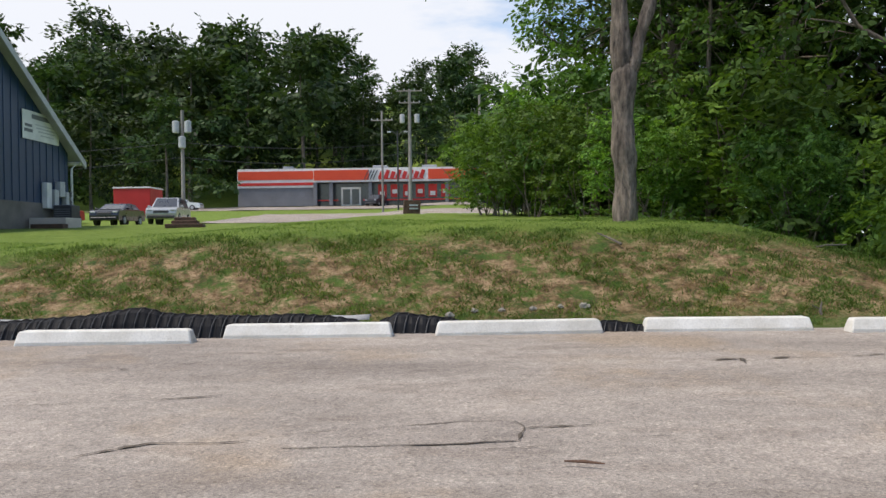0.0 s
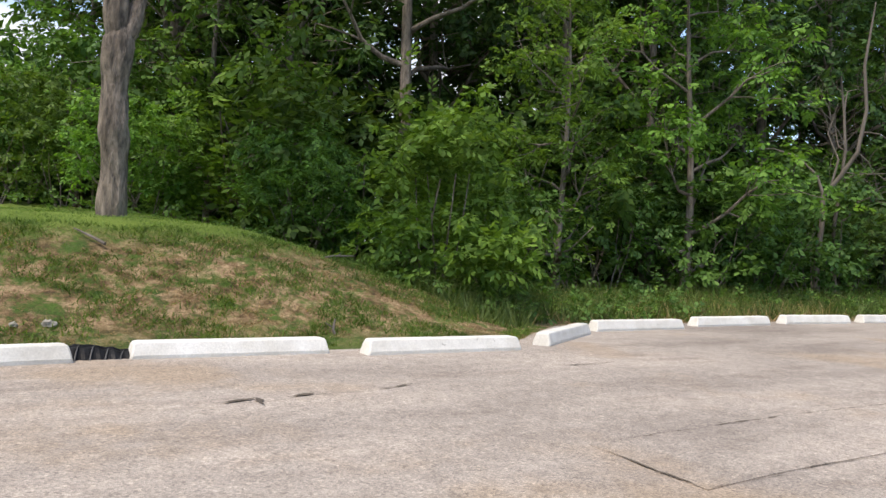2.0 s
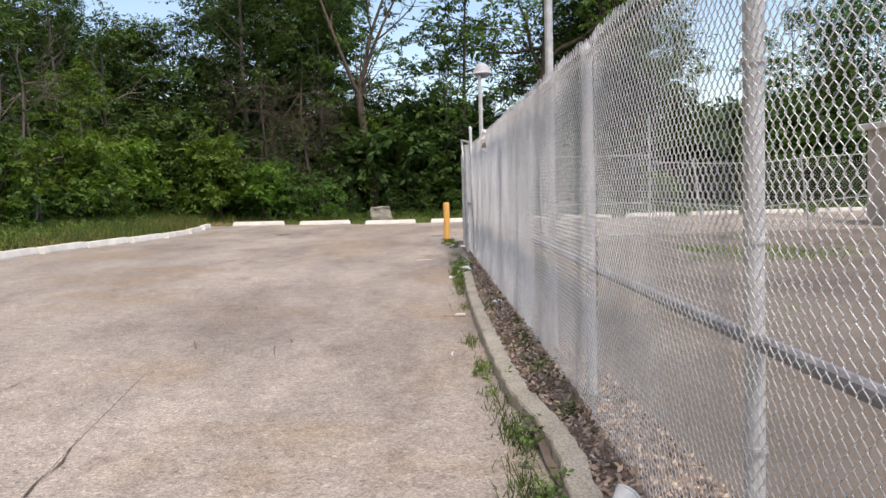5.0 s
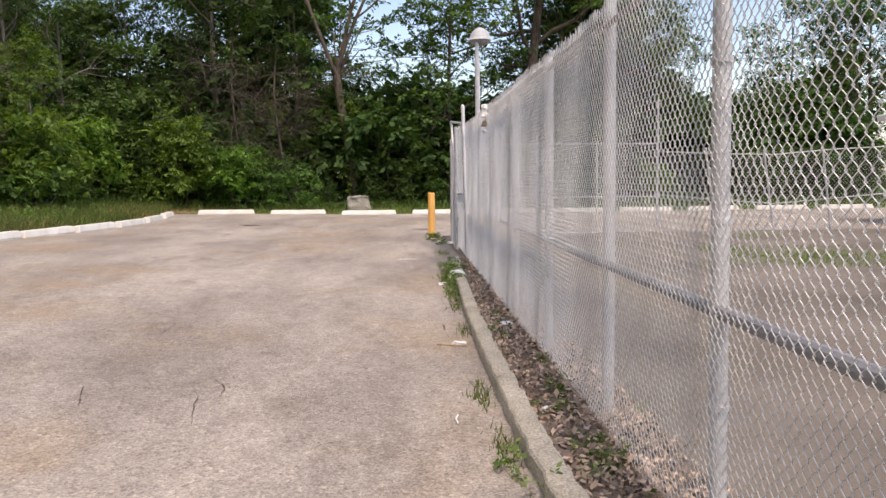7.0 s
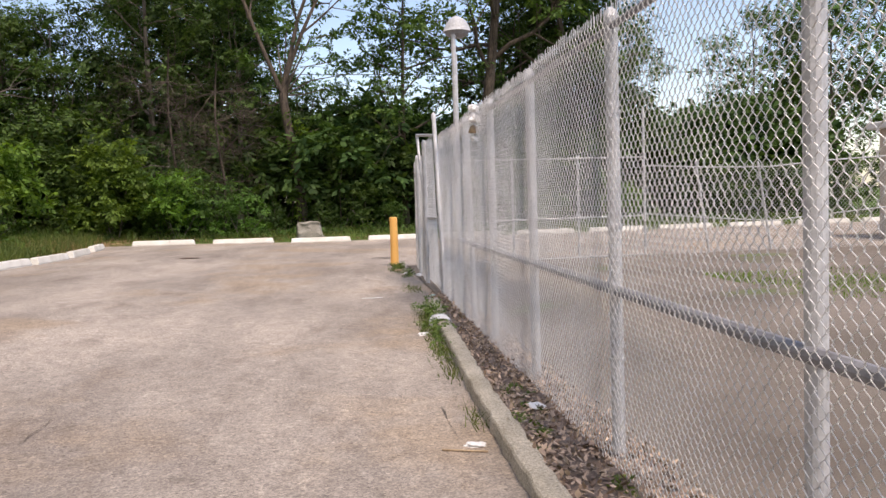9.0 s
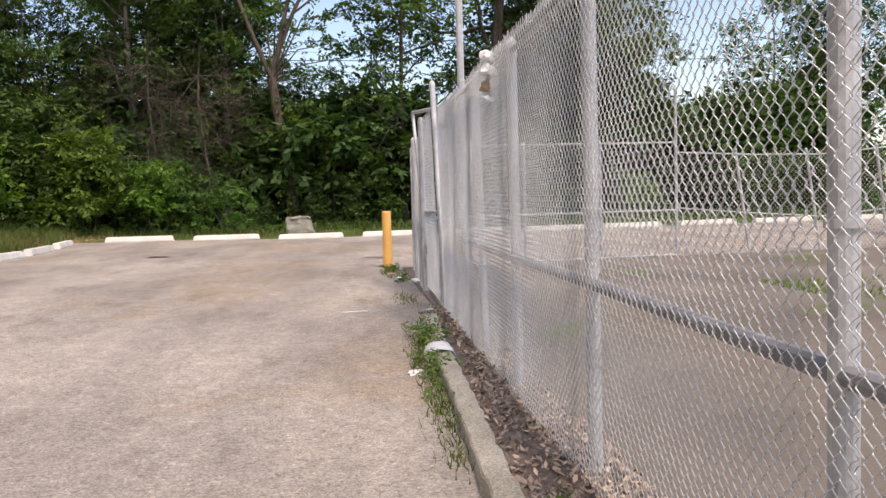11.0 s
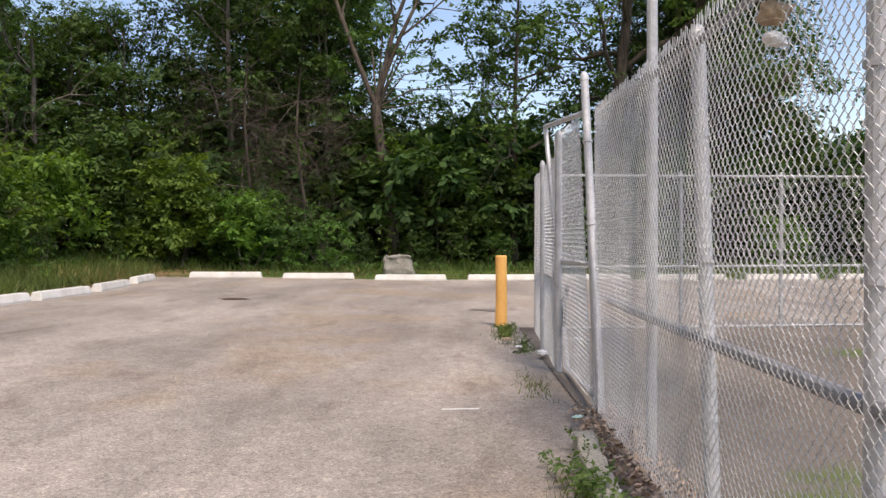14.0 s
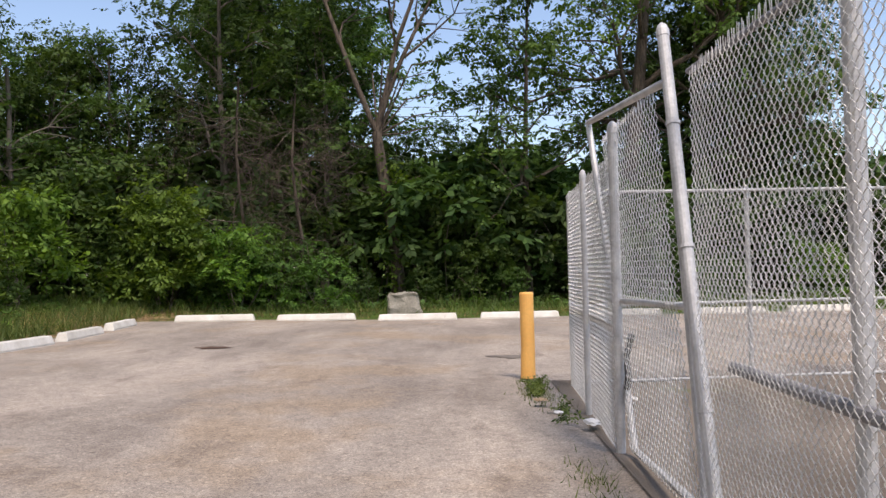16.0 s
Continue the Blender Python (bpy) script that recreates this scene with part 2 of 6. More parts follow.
M_HILL = leaf_material("leaf_far_hill", (0.018, 0.038, 0.014), (0.055, 0.095, 0.03), 0.25, 0.15)
M_BLADE = leaf_material("grass_blade", (0.05, 0.09, 0.018), (0.13, 0.195, 0.04), 0.35, 1.2)
M_WEED = leaf_material("weed_green", (0.07, 0.135, 0.025), (0.20, 0.30, 0.07), 0.4, 0.9)
M_WEED_OLIVE = leaf_material("olive_weed", (0.065, 0.115, 0.03), (0.175, 0.235, 0.075), 0.35, 0.9)
M_STRAW = leaf_material("dry_straw", (0.14, 0.09, 0.04), (0.42, 0.31, 0.16), 0.2, 1.2)
M_DRYLEAF = leaf_material("dry_fallen_leaf", (0.15, 0.10, 0.08), (0.60, 0.46, 0.37), 0.1, 3.0)
M_WHITE = surface("white_litter", (0.72, 0.71, 0.68), (0.85, 0.84, 0.82), 12, 60, 0.7, 0.1, fine_amount=0.08)
M_TAN = surface("brown_card", (0.36, 0.26, 0.16), (0.48, 0.36, 0.23), 6, 50, 0.85, 0.2)
M_TEAL = surface("pale_green_wrapper", (0.40, 0.60, 0.52), (0.58, 0.74, 0.66), 12, 60, 0.6, 0.1)
M_BLACKPLASTIC = surface("black_corrugated_plastic", (0.008, 0.008, 0.009), (0.018, 0.018, 0.02), 3, 50, 0.55, 0.2)
M_BLACKPLASTIC.node_tree.nodes["Principled BSDF"].inputs["Specular IOR Level"].default_value = 0.15
M_BLUE = surface("blue_metal_siding", (0.014, 0.038, 0.090), (0.019, 0.050, 0.112), 0.8, 30, 0.5, 0.1, fine_amount=0.1)
M_ROOF = surface("grey_roof_sheet", (0.35, 0.35, 0.35), (0.5, 0.5, 0.5), 1, 30, 0.5, 0.1)
M_TRIMW = surface("white_trim_paint", (0.62, 0.62, 0.60), (0.78, 0.78, 0.76), 2, 40, 0.6, 0.1, fine_amount=0.1)
M_BLOCK = surface("pale_block_wall", (0.50, 0.44, 0.38), (0.64, 0.57, 0.50), 1.5, 40, 0.9, 0.4)
# Block wall with the shadow at the building's foot put into its colour.
M_BASE_SHADED = surface("shaded_block_base", (0.15, 0.135, 0.115), (0.24, 0.215, 0.185), 1.5, 40, 0.9, 0.4)
M_RED = surface("red_paint", (0.46, 0.018, 0.014), (0.54, 0.024, 0.018), 1, 30, 0.55, 0.1, fine_amount=0.1)
M_ORANGE = surface("orange_fascia", (0.62, 0.055, 0.014), (0.70, 0.07, 0.018), 0.6, 30, 0.55, 0.05, fine_amount=0.08)
M_GREYWALL = surface("grey_block_wall", (0.16, 0.165, 0.18), (0.21, 0.215, 0.23), 0.6, 20, 0.85, 0.2)
M_DARK = surface("dark_grey_metal", (0.03, 0.03, 0.033), (0.06, 0.06, 0.065), 2, 40, 0.6, 0.1)
M_GREYBOX = surface("grey_utility_metal", (0.40, 0.41, 0.42), (0.52, 0.53, 0.54), 3, 40, 0.6, 0.1)
M_WOODPOLE = surface("weathered_pole_wood", (0.22, 0.20, 0.18), (0.36, 0.33, 0.30), 2, 30, 0.9, 0.5, stretch=(1, 1, 0.1))
M_RUST = surface("rusty_brown_iron", (0.06, 0.035, 0.025), (0.15, 0.085, 0.055), 5, 50, 0.9, 0.5)
M_TYRE = surface("tyre_rubber", (0.015, 0.015, 0.015), (0.03, 0.03, 0.03), 5, 50, 0.85, 0.2)


def car_paint(name, col):
    m, nt, b, pos = blank(name)
    b.inputs["Base Color"].default_value = (*col, 1)
    b.inputs["Roughness"].default_value, b.inputs["Metallic"].default_value = 0.3, 0.4
    b.inputs["Coat Weight"].default_value = 0.7
    n = noise_node(nt, pos.outputs["Position"], 3.0)
    nt.links.new(map_range(nt, n, 0.2, 0.8, 0.24, 0.4), b.inputs["Roughness"])
    return m


M_SILVER, M_NAVY, M_CARWHITE = car_paint("silver_car_paint", (0.42, 0.43, 0.43)), car_paint("dark_car_paint", (0.02, 0.022, 0.03)), car_paint("white_car_paint", (0.7, 0.7, 0.7))
M_GLASS = car_paint("dark_window_glass", (0.03, 0.035, 0.04))
M_GLASS.node_tree.nodes["Principled BSDF"].inputs["Metallic"].default_value = 0.0


# ---- geometry helpers ----
class Geo:
    """Collects vertices and faces for one mesh."""

    def __init__(self):
        self.v, self.f, self.mi = [], [], []

    def add(self, verts, faces, mi=0):
        o = len(self.v)
        self.v.extend([tuple(p) for p in verts])
        self.f.extend([tuple(i + o for i in q) for q in faces])
        self.mi.extend([mi] * len(faces))
        return self

    def box(self, c, s, m=None, bevel=0.0):
        """A box with centre c and size s, with chamfered edges."""
        bm = bmesh.new()
        bmesh.ops.create_cube(bm, size=1.0)
        for v in bm.verts:
            v.co = Vector((v.co.x * s[0], v.co.y * s[1], v.co.z * s[2]))
        if bevel:
            bmesh.ops.bevel(bm, geom=bm.edges[:], offset=bevel, segments=1, affect="EDGES", profile=0.5)
        mm = Matrix.Translation(c) @ (m or Matrix.Identity(4))
        bm.verts.index_update()
        self.add([mm @ v.co for v in bm.verts], [[v.index for v in f.verts] for f in bm.faces])
        bm.free()
        return self

    def tube(self, pts, rad, n=8, cap=True):
        """A round tube along a line of points; rad: one radius or one per point."""
        pts = [Vector(p) for p in pts]
        rad = rad if hasattr(rad, "__len__") else [rad] * len(pts)
        o = len(self.v)
        ref = Vector((0, 0, 1))
        for i, p in enumerate(pts):
            d = (pts[min(i + 1, len(pts) - 1)] - pts[max(i - 1, 0)]).normalized()
            if abs(d.dot(ref)) > 0.95:
                a = d.cross(Vector((0, 1, 0))).normalized()
            else:
                a = d.cross(ref).normalized()
            b = d.cross(a)
            for k in range(n):
                w = 2 * math.pi * k / n
                self.v.append(tuple(p + (a * math.cos(w) + b * math.sin(w)) * rad[i]))
        for i in range(len(pts) - 1):
            for k in range(n):
                k2 = (k + 1) % n
                self.f.append((o + i * n + k, o + i * n + k2, o + (i + 1) * n + k2, o + (i + 1) * n + k))
                self.mi.append(0)
        if cap:
            self.f.append(tuple(o + k for k in range(n)))
            self.f.append(tuple(o + (len(pts) - 1) * n + k for k in reversed(range(n))))
            self.mi.extend([0, 0])
        return self

    def prism(self, profile, axis_from, axis_to, side, up=(0, 0, 1)):
        """Sweeps a closed (s, u) profile from one point to the other."""
        a, b, s, u = Vector(axis_from), Vector(axis_to), Vector(side), Vector(up)
        n = len(profile)
        vs = [a + s * p + u * q for p, q in profile] + [b + s * p + u * q for p, q in profile]
        fs = [(k, (k + 1) % n, n + (k + 1) % n, n + k) for k in range(n)] + [tuple(reversed(range(n))), tuple(range(n, 2 * n))]
        return self.add(vs, fs)


def mesh_of(name, geo, mats, smooth=False):
    me = bpy.data.meshes.new(name)
    me.from_pydata(geo.v, [], geo.f)
    for m in (mats if isinstance(mats, (list, tuple)) else [mats]):
        me.materials.append(m)
    if any(geo.mi):
        me.polygons.foreach_set("material_index", geo.mi)
    if smooth:
        me.polygons.foreach_set("use_smooth", [True] * len(me.polygons))
    me.update()
    return me


def part(name, geo, material, parent=None, label="", smooth=False):
    ob = new(name, mesh_of(name, geo, material, smooth))
    if parent is not None:
        ob.parent = parent
    if label:
        tagged(ob, label)
    return ob


def thing(name, label, category, m=None, group="", kind=""):
    ob = new(name)
    ob.empty_display_size = 0.1
    if m is not None:
        ob.matrix_world = m
    return tagged(ob, label, category, group, kind)


def raw_mesh(name, verts, faces, mat, smooth=False):
    me = bpy.data.meshes.new(name)
    me.from_pydata(verts, [], faces)
    me.materials.append(mat)
    if smooth:
        me.polygons.foreach_set("use_smooth", [True] * len(me.polygons))
    me.update()
    return me


def smooth01(v, a, b):
    t = np.clip((np.asarray(v, float) - a) / (b - a), 0, 1)
    return t * t * (3 - 2 * t)


def jitter(x, y, s):
    """Smooth unevenness of the ground, in about -1 to 1."""
    x, y = np.asarray(x, float), np.asarray(y, float)
    return (np.sin(x * s * 1.3 + np.sin(y * s * 0.9) * 1.7) + np.sin(y * s * 1.7 + np.sin(x * s * 0.7 + 2) * 1.9) + np.sin((x + y) * s * 0.83 + 1)) / 3


# ---- lie of the land ----
def lot_edge(x):
    """The y at which the asphalt ends along the bank and the woods."""
    x = np.asarray(x, float)
    return 8.26 + 1.68 * smooth01(x, 7.6, 10.2) - 0.95 * smooth01(x, 20, 27) + 0.4 * smooth01(x, 28, 33)


def lot_z(x, y):
    x, y = np.asarray(x, float), np.asarray(y, float)
    return 0.02 + (0.17 - 0.09 * smooth01(x, 16, 30)) * smooth01(y, 2.0, 8.6) + 0.006 * jitter(x, y, 0.9)


def land_z(x, y):
    x, y = np.asarray(x, float), np.asarray(y, float)
    base = lot_z(x, np.minimum(y, 9))
    e = lot_edge(x)
    d = y - e
    left = 1 - smooth01(x, 5.0, 10.5)
    bank = left * (1.28 - 0.38 * smooth01(-x, 0.5, 7.0)) * smooth01(d, 0.1, 3.9) ** 0.9 + (1 - left) * 0.22 * smooth01(d, 0.2, 2.5)
    rise = left * np.interp(y, [12.5, 40, 55, 122, 135, 220, 300], [0, 1.05, 1.35, 5.25, 5.6, 36, 48])
    rise = rise + (1 - left) * 0.012 * np.clip(y - 12, 0, 60)
    out = base + bank + rise + 0.05 * jitter(x, y, 1.1) * smooth01(d, 0.4, 2) + (0.02 * jitter(x, y, 4.3) + left * 0.022 * jitter(x + 3, y * 1.6, 7.9)) * smooth01(d, 0.3, 1)
    far = smooth01(x, 34.9, 37.0)
    out = out + far * (0.10 + 0.05 * jitter(x, y, 0.8))
    inside = (d < 0.12) & (x < 34.95)
    return np.where(inside, base - 0.08, out)


def axis(stops):
    out = []
    for a, b, step in stops:
        out.extend(np.arange(a, b - 1e-6, step))
    return np.array(out + [stops[-1][1]])


def sheet(name, xs, ys, fn, mat, keep=None):
    X, Y = np.meshgrid(xs, ys)
    Z = fn(X, Y)
    nx = len(xs)
    verts = np.stack([X.ravel(), Y.ravel(), Z.ravel()], 1)
    faces = []
    for j in range(len(ys) - 1):
        for i in range(nx - 1):
            if keep is None or keep((xs[i] + xs[i + 1]) / 2, (ys[j] + ys[j + 1]) / 2):
                faces.append((j * nx + i, j * nx + i + 1, (j + 1) * nx + i + 1, (j + 1) * nx + i))
    return new(name, raw_mesh(name, verts.tolist(), faces, mat, True))


ground = sheet("ground", axis([(-900, -150, 75), (-150, -30, 8), (-30, -8, 1.0), (-8, 12, 0.25), (12, 38, 0.5), (38, 60, 2), (60, 150, 10), (150, 900, 75)]),
               axis([(-700, -60, 80), (-60, -8, 4), (-8, 8, 1.0), (8, 14, 0.2), (14, 30, 0.8), (30, 60, 2), (60, 240, 6), (240, 900, 60)]), land_z, M_GROUND)
tagged(ground, "grassy ground with bare straw-coloured clay on the bank", "ground", kind="structure")

E_XS, E_YS = axis([(-60, -10, 2.0), (-10, 34.9, 0.4)]), np.linspace(0, 1, 46)


def build_lot():
    verts, faces = [], []
    n = len(E_YS)
    for i, x in enumerate(E_XS):
        top = float(lot_edge(x)) + 0.22 + 0.05 * math.sin(x * 5.1) + 0.04 * math.sin(x * 11.3 + 1)
        for t in E_YS:
            y = -40 + (top + 40) * (1 - (1 - t) ** 2)
            verts.append((x + (0.05 * math.sin(y * 4.3) if i == len(E_XS) - 1 else 0), y, float(lot_z(x, y))))
    for i in range(len(E_XS) - 1):
        for j in range(n - 1):
            a = i * n + j
            faces.append((a, a + n, a + n + 1, a + 1))
    return new("road", raw_mesh("road", verts, faces, M_ASPHALT, True))


tagged(build_lot(), "pale worn asphalt of the parking lot", "asphalt", kind="structure")
yard = sheet("yard_floor", axis([(3.6, 23.6, 0.4)]), axis([(-14, 1.2, 0.4)]), lambda x, y: 0.030 + 0.016 * smooth01(-y, -0.9, 0.2) + 0.010 * jitter(x, y, 1.7) * smooth01(-y, -1.0, 0.0), M_YARD)
tagged(yard, "brown gravelly yard floor with mossy patches behind the fence", "yard floor", kind="structure")


# ---- wheel stops ----
def wheel_stop_mesh():
    """A precast stop 1.83 m long, sloping sides, chamfered top and ends, worn corners."""
    L, g = 0.915, Geo()
    prof = [(-0.105, 0.0), (-0.108, 0.035), (-0.075, 0.138), (-0.062, 0.15), (0.062, 0.15), (0.075, 0.138), (0.108, 0.035), (0.105, 0.0)]
    ends = [(-L, 0.90, 0.86), (-L + 0.015, 1.0, 0.96), (-L + 0.05, 1.0, 1.0)]
    rings = ends + [(-0.45, 1, 1.0), (0.0, 1, 0.99), (0.5, 1, 1.0)] + [(-x, a, b) for x, a, b in reversed(ends)]
    n = len(prof)
    for x, sy, sz in rings:
        lean = 0.0
        for (p, q) in prof:
            g.v.append((x - (0.03 * q / 0.15 if x > 0.8 else -0.03 * q / 0.15 if x < -0.8 else 0), p * sy + lean, q * sz))
    for i in range(len(rings) - 1):
        for k in range(n - 1):
            a = i * n + k
            g.f.append((a, a + 1, a + n + 1, a + n))
        g.f.append((i * n + n - 1, i * n, (i + 1) * n, (i + 1) * n + n - 1))
    g.f.append(tuple(range(n)))
    g.f.append(tuple(reversed(range((len(rings) - 1) * n, len(rings) * n))))
    g.mi = [0] * len(g.f)
    return mesh_of("wheel_stop", g, M_STOP)


STOP_MESH = wheel_stop_mesh()


def wheel_stop(x, y, turn, label, group):
    ob = new("wheel_stop", STOP_MESH)
    ob.matrix_world = pose(x, y, float(lot_z(x, y)) - 0.004, random.uniform(-0.4, 0.4), random.uniform(-0.3, 0.3), turn)
    return tagged(ob, label, "wheel stop", group)


LEFT_STOPS = [(-2.08, 7.66, 2), (-0.02, 8.02, -1), (2.26, 8.15, 4), (4.56, 8.29, -2), (6.69, 8.02, -1), (8.85, 8.66, 33), (10.93, 9.46, 2), (13.38, 9.79, 0),
              (15.64, 9.78, -2), (17.96, 9.76, -3), (20.0, 9.62, -4), (21.95, 9.45, -5), (23.8, 9.2, -9), (25.75, 8.92, -6), (27.75, 8.73, -2), (30.2, 8.85, 4), (32.7, 9.12, 7)]
for sx, sy, sa in LEFT_STOPS:
    wheel_stop(sx, sy, sa, "white-painted concrete wheel stop at the lot's grassy edge", "wheel stops along the bank")
for k in range(11):
    wheel_stop(34.62 + 0.05 * math.sin(k * 2.1), 7.69 - 2.35 * k, 90 + 2 * math.sin(k * 1.7 + 2), "white concrete wheel stop in front of the bushes", "wheel stops at the lot's end")


# ---- chain-link fence ----
WIRE_W, WIRE_H = 0.0245, 0.050


def chain_link(length, height, ripple=0.012, seed=1, r=0.0018, sides=3, coarse=1.0, flare=0.0):
    """Woven mesh in the x-z plane from the origin: bent wires with knuckles, twisted ends standing up along the top."""
    rng = np.random.RandomState(seed)
    w, hh = WIRE_W * coarse, WIRE_H * coarse
    cols, rowsn = int(length / w), int(height / hh)
    V, F = [], []
    ang = [2 * math.pi * k / sides for k in range(sides)]
    for c in range(cols + 1):
        x0 = c * w
        dx = rng.uniform(-0.002, 0.002)
        pts = []
        for k in range(2 * rowsn + 1):
            z = k * hh / 2
            s = (1 if k % 2 else -1) * (1 if c % 2 else -1)
            bow = ripple * math.sin(x0 * 2.1 + seed) * math.sin(z * 2.6) + 0.5 * ripple * math.sin(x0 * 5.3 + z * 1.7)
            bow += flare * max(0.0, 1 - z / 0.8) ** 1.5
            pts.append((x0 + dx + s * w * 0.49, bow + 0.003 * s, z - hh * 0.11))
            pts.append((x0 + dx + s * w * 0.49, bow - 0.003 * s, z + hh * 0.11))
        top = pts[-1]
        pts.append((top[0] + rng.uniform(-0.01, 0.01), top[1], top[2] + rng.uniform(0.02, 0.05)))
        o = len(V)
        for (x, y, z) in pts:
            for a in ang:
                V.append((x + r * math.cos(a), y + r * math.sin(a), z))
        for i in range(len(pts) - 1):
            for k in range(sides):
                k2 = (k + 1) % sides
                F.append((o + i * sides + k, o + i * sides + k2, o + (i + 1) * sides + k2, o + (i + 1) * sides + k))
    return V, F


def mesh_panel(parent, a, b, height, z0=0.06, seed=1, r=0.0018, lean=0.0, coarse=1.0, ripple=0.006, sides=3, flare=0.0):
    """A stretch of chain link from plan point a to b."""
    a, b = Vector((*a, 0)), Vector((*b, 0))
    L = (b - a).length
    V, F = chain_link(L, height, ripple, seed, r, sides, coarse, flare)
    ob = new("chain_link_mesh", raw_mesh("chain_link_mesh", V, F, M_WIRE, True))
    d = (b - a).normalized()
    nrm = Vector((-d.y, d.x, 0))
    m = Matrix(((d.x, nrm.x, lean * d.x, a.x), (d.y, nrm.y, lean * d.y, a.y), (0, 0, 1, z0), (0, 0, 0, 1)))
    ob.data.transform(m)
    ob.parent = parent
    return ob


def post(parent, foot, top, r=0.028, cap=True, name="post"):
    foot, top = Vector(foot), Vector(top)
    g = Geo().tube([foot, top], r, 14)
    ob = part(name, g, M_GALV, parent, smooth=False)
    if cap:
        up = (top - foot).normalized()
        c = Geo().tube([top - up * 0.02, top + up * 0.015, top + up * 0.04, top + up * 0.055], [r * 1.12, r * 1.12, r * 0.8, r * 0.25], 14)
        part("post_cap", c, M_GALV, ob)
    for h in (0.25, 0.55, 0.8):
        p = foot.lerp(top, h)
        up = (top - foot).normalized() * 0.008
        part("tie_band", Geo().tube([p - up, p + up], r * 1.22, 12), M_GALV, ob)
    return ob


def rail(parent, pts, r=0.021, name="rail", mat=None):
    return part(name, Geo().tube(pts, r, 10), mat or M_GALV, parent)


FY = 1.15


def fence_y(x):
    return 1.30 - 0.0115 * x


fence = thing("chain_link_fence", "tall galvanised chain-link fence on round steel posts beside the kerb", "fence", pose(0, 0, 0))
FPOSTS = [3.55, 4.40, 6.50, 8.80, 11.86, 13.52, 15.05, 16.5]
for i, px in enumerate(FPOSTS):
    post(fence, (px - (0.26 if i == 7 else 0.0), fence_y(px), 0.0), (px + random.uniform(-0.02, 0.02), fence_y(px) + random.uniform(-0.01, 0.01), 1.95), 0.029)
for k in range(4):
    a, b = ((3.6, 8.4), (8.4, 11.75), (11.75, 14.98), (14.98, 18.62))[k]
    mesh_panel(fence, (a, fence_y(a) + 0.045), (b, fence_y(b) + 0.045), 1.92, 0.05, k + 1, 0.0020, sides=4, flare=0.045 if k == 0 else 0.02)
rail(fence, [(x, fence_y(x), z) for x, z in ((3.55, 0.80), (8.4, 0.79), (13.4, 0.79), (18.3, 0.77))], 0.024, "middle_rail", M_RAIL)
rail(fence, [(x, fence_y(x), z) for x, z in ((3.55, 1.92), (8.4, 1.925), (13.4, 1.92), (17.0, 1.93), (18.8, 2.02))], 0.016, "top_rail", M_RAIL)
post(fence, (18.38, FY - 0.02, 0.0), (19.05, FY - 0.02, 2.26), 0.028, name="leaning_post")

gate = thing("chain_link_gate", "sagging chain-link gate leaf tilted on its hinges", "gate", pose(0, 0, 0))
ga, gb, gc, gd = (18.56, FY - 0.02, 0.14), (20.08, FY - 0.05, 0.08), (21.02, FY + 0.02, 2.18), (19.0, FY - 0.02, 2.02)
rail(gate, [ga, gb], 0.02, "bottom_rail")
rail(gate, [gd, gc], 0.02, "top_rail")
rail(gate, [gb, ((gb[0] + gc[0]) / 2 - 0.03, FY - 0.02, 1.1), gc], 0.022, "far_stile")
rail(gate, [ga, gd], 0.02, "near_stile")
rail(gate, [(18.75, FY - 0.02, 0.98), (20.45, FY - 0.03, 0.95)], 0.018, "middle_rail")
mesh_panel(gate, (18.55, FY - 0.0), (20.1, FY - 0.02), 1.95, 0.10, 9, 0.0023, 0.36, coarse=1.35)
part("chain", Geo().tube([(20.15, FY - 0.06, 0.75), (20.2, FY - 0.04, 0.62), (20.12, FY - 0.03, 0.5), (20.22, FY - 0.04, 0.42)], 0.02, 8), M_DARK, gate)

corner_fence = thing("chain_link_fence", "galvanised chain-link fence around the far corner of the yard", "fence", pose(0, 0, 0))
for p, h in (((20.25, FY), 2.0), ((21.6, FY - 0.02), 1.86), ((23.2, 1.02), 1.82), ((23.4, -0.75), 1.88), ((23.5, -2.0), 1.88), ((23.6, -3.3), 2.75), ((23.7, -4.6), 1.74), ((23.8, -5.9), 1.7), ((23.9, -7.2), 1.76)):
    lean = 0.0 if p[1] > -4 else random.uniform(0.15, 0.3)
    post(corner_fence, (*p, 0.0), (p[0], p[1] + lean, h), 0.024 if p[0] > 20.3 else 0.03)
mesh_panel(corner_fence, (20.25, FY + 0.02), (23.2, 1.04), 1.78, 0.05, 21, 0.0026, coarse=1.3)
mesh_panel(corner_fence, (23.2, 1.02), (23.6, -3.3), 1.85, 0.04, 22, 0.0030, coarse=1.7)
mesh_panel(corner_fence, (23.6, -3.3), (23.95, -8.6), 1.68, 0.04, 23, 0.0030, coarse=1.7, ripple=0.03)
for z in (0.06, 0.79, 1.88):
    rail(corner_fence, [(23.2, 1.02, z), (23.6, -3.3, z)], 0.016, "rail")
rail(corner_fence, [(20.25, FY, 0.80), (23.2, 1.02, 0.78)], 0.018, "rail")
rail(corner_fence, [(23.6, -3.3, 1.72), (23.7, -4.6, 1.66), (23.8, -5.9, 1.64), (23.9, -7.2, 1.74), (23.95, -8.6, 1.8)], 0.014, "rail")
rail(corner_fence, [(23.6, -3.3, 0.82), (23.7, -4.6, 0.70), (23.8, -5.9, 0.60), (23.95, -8.6, 0.8)], 0.012, "rail")

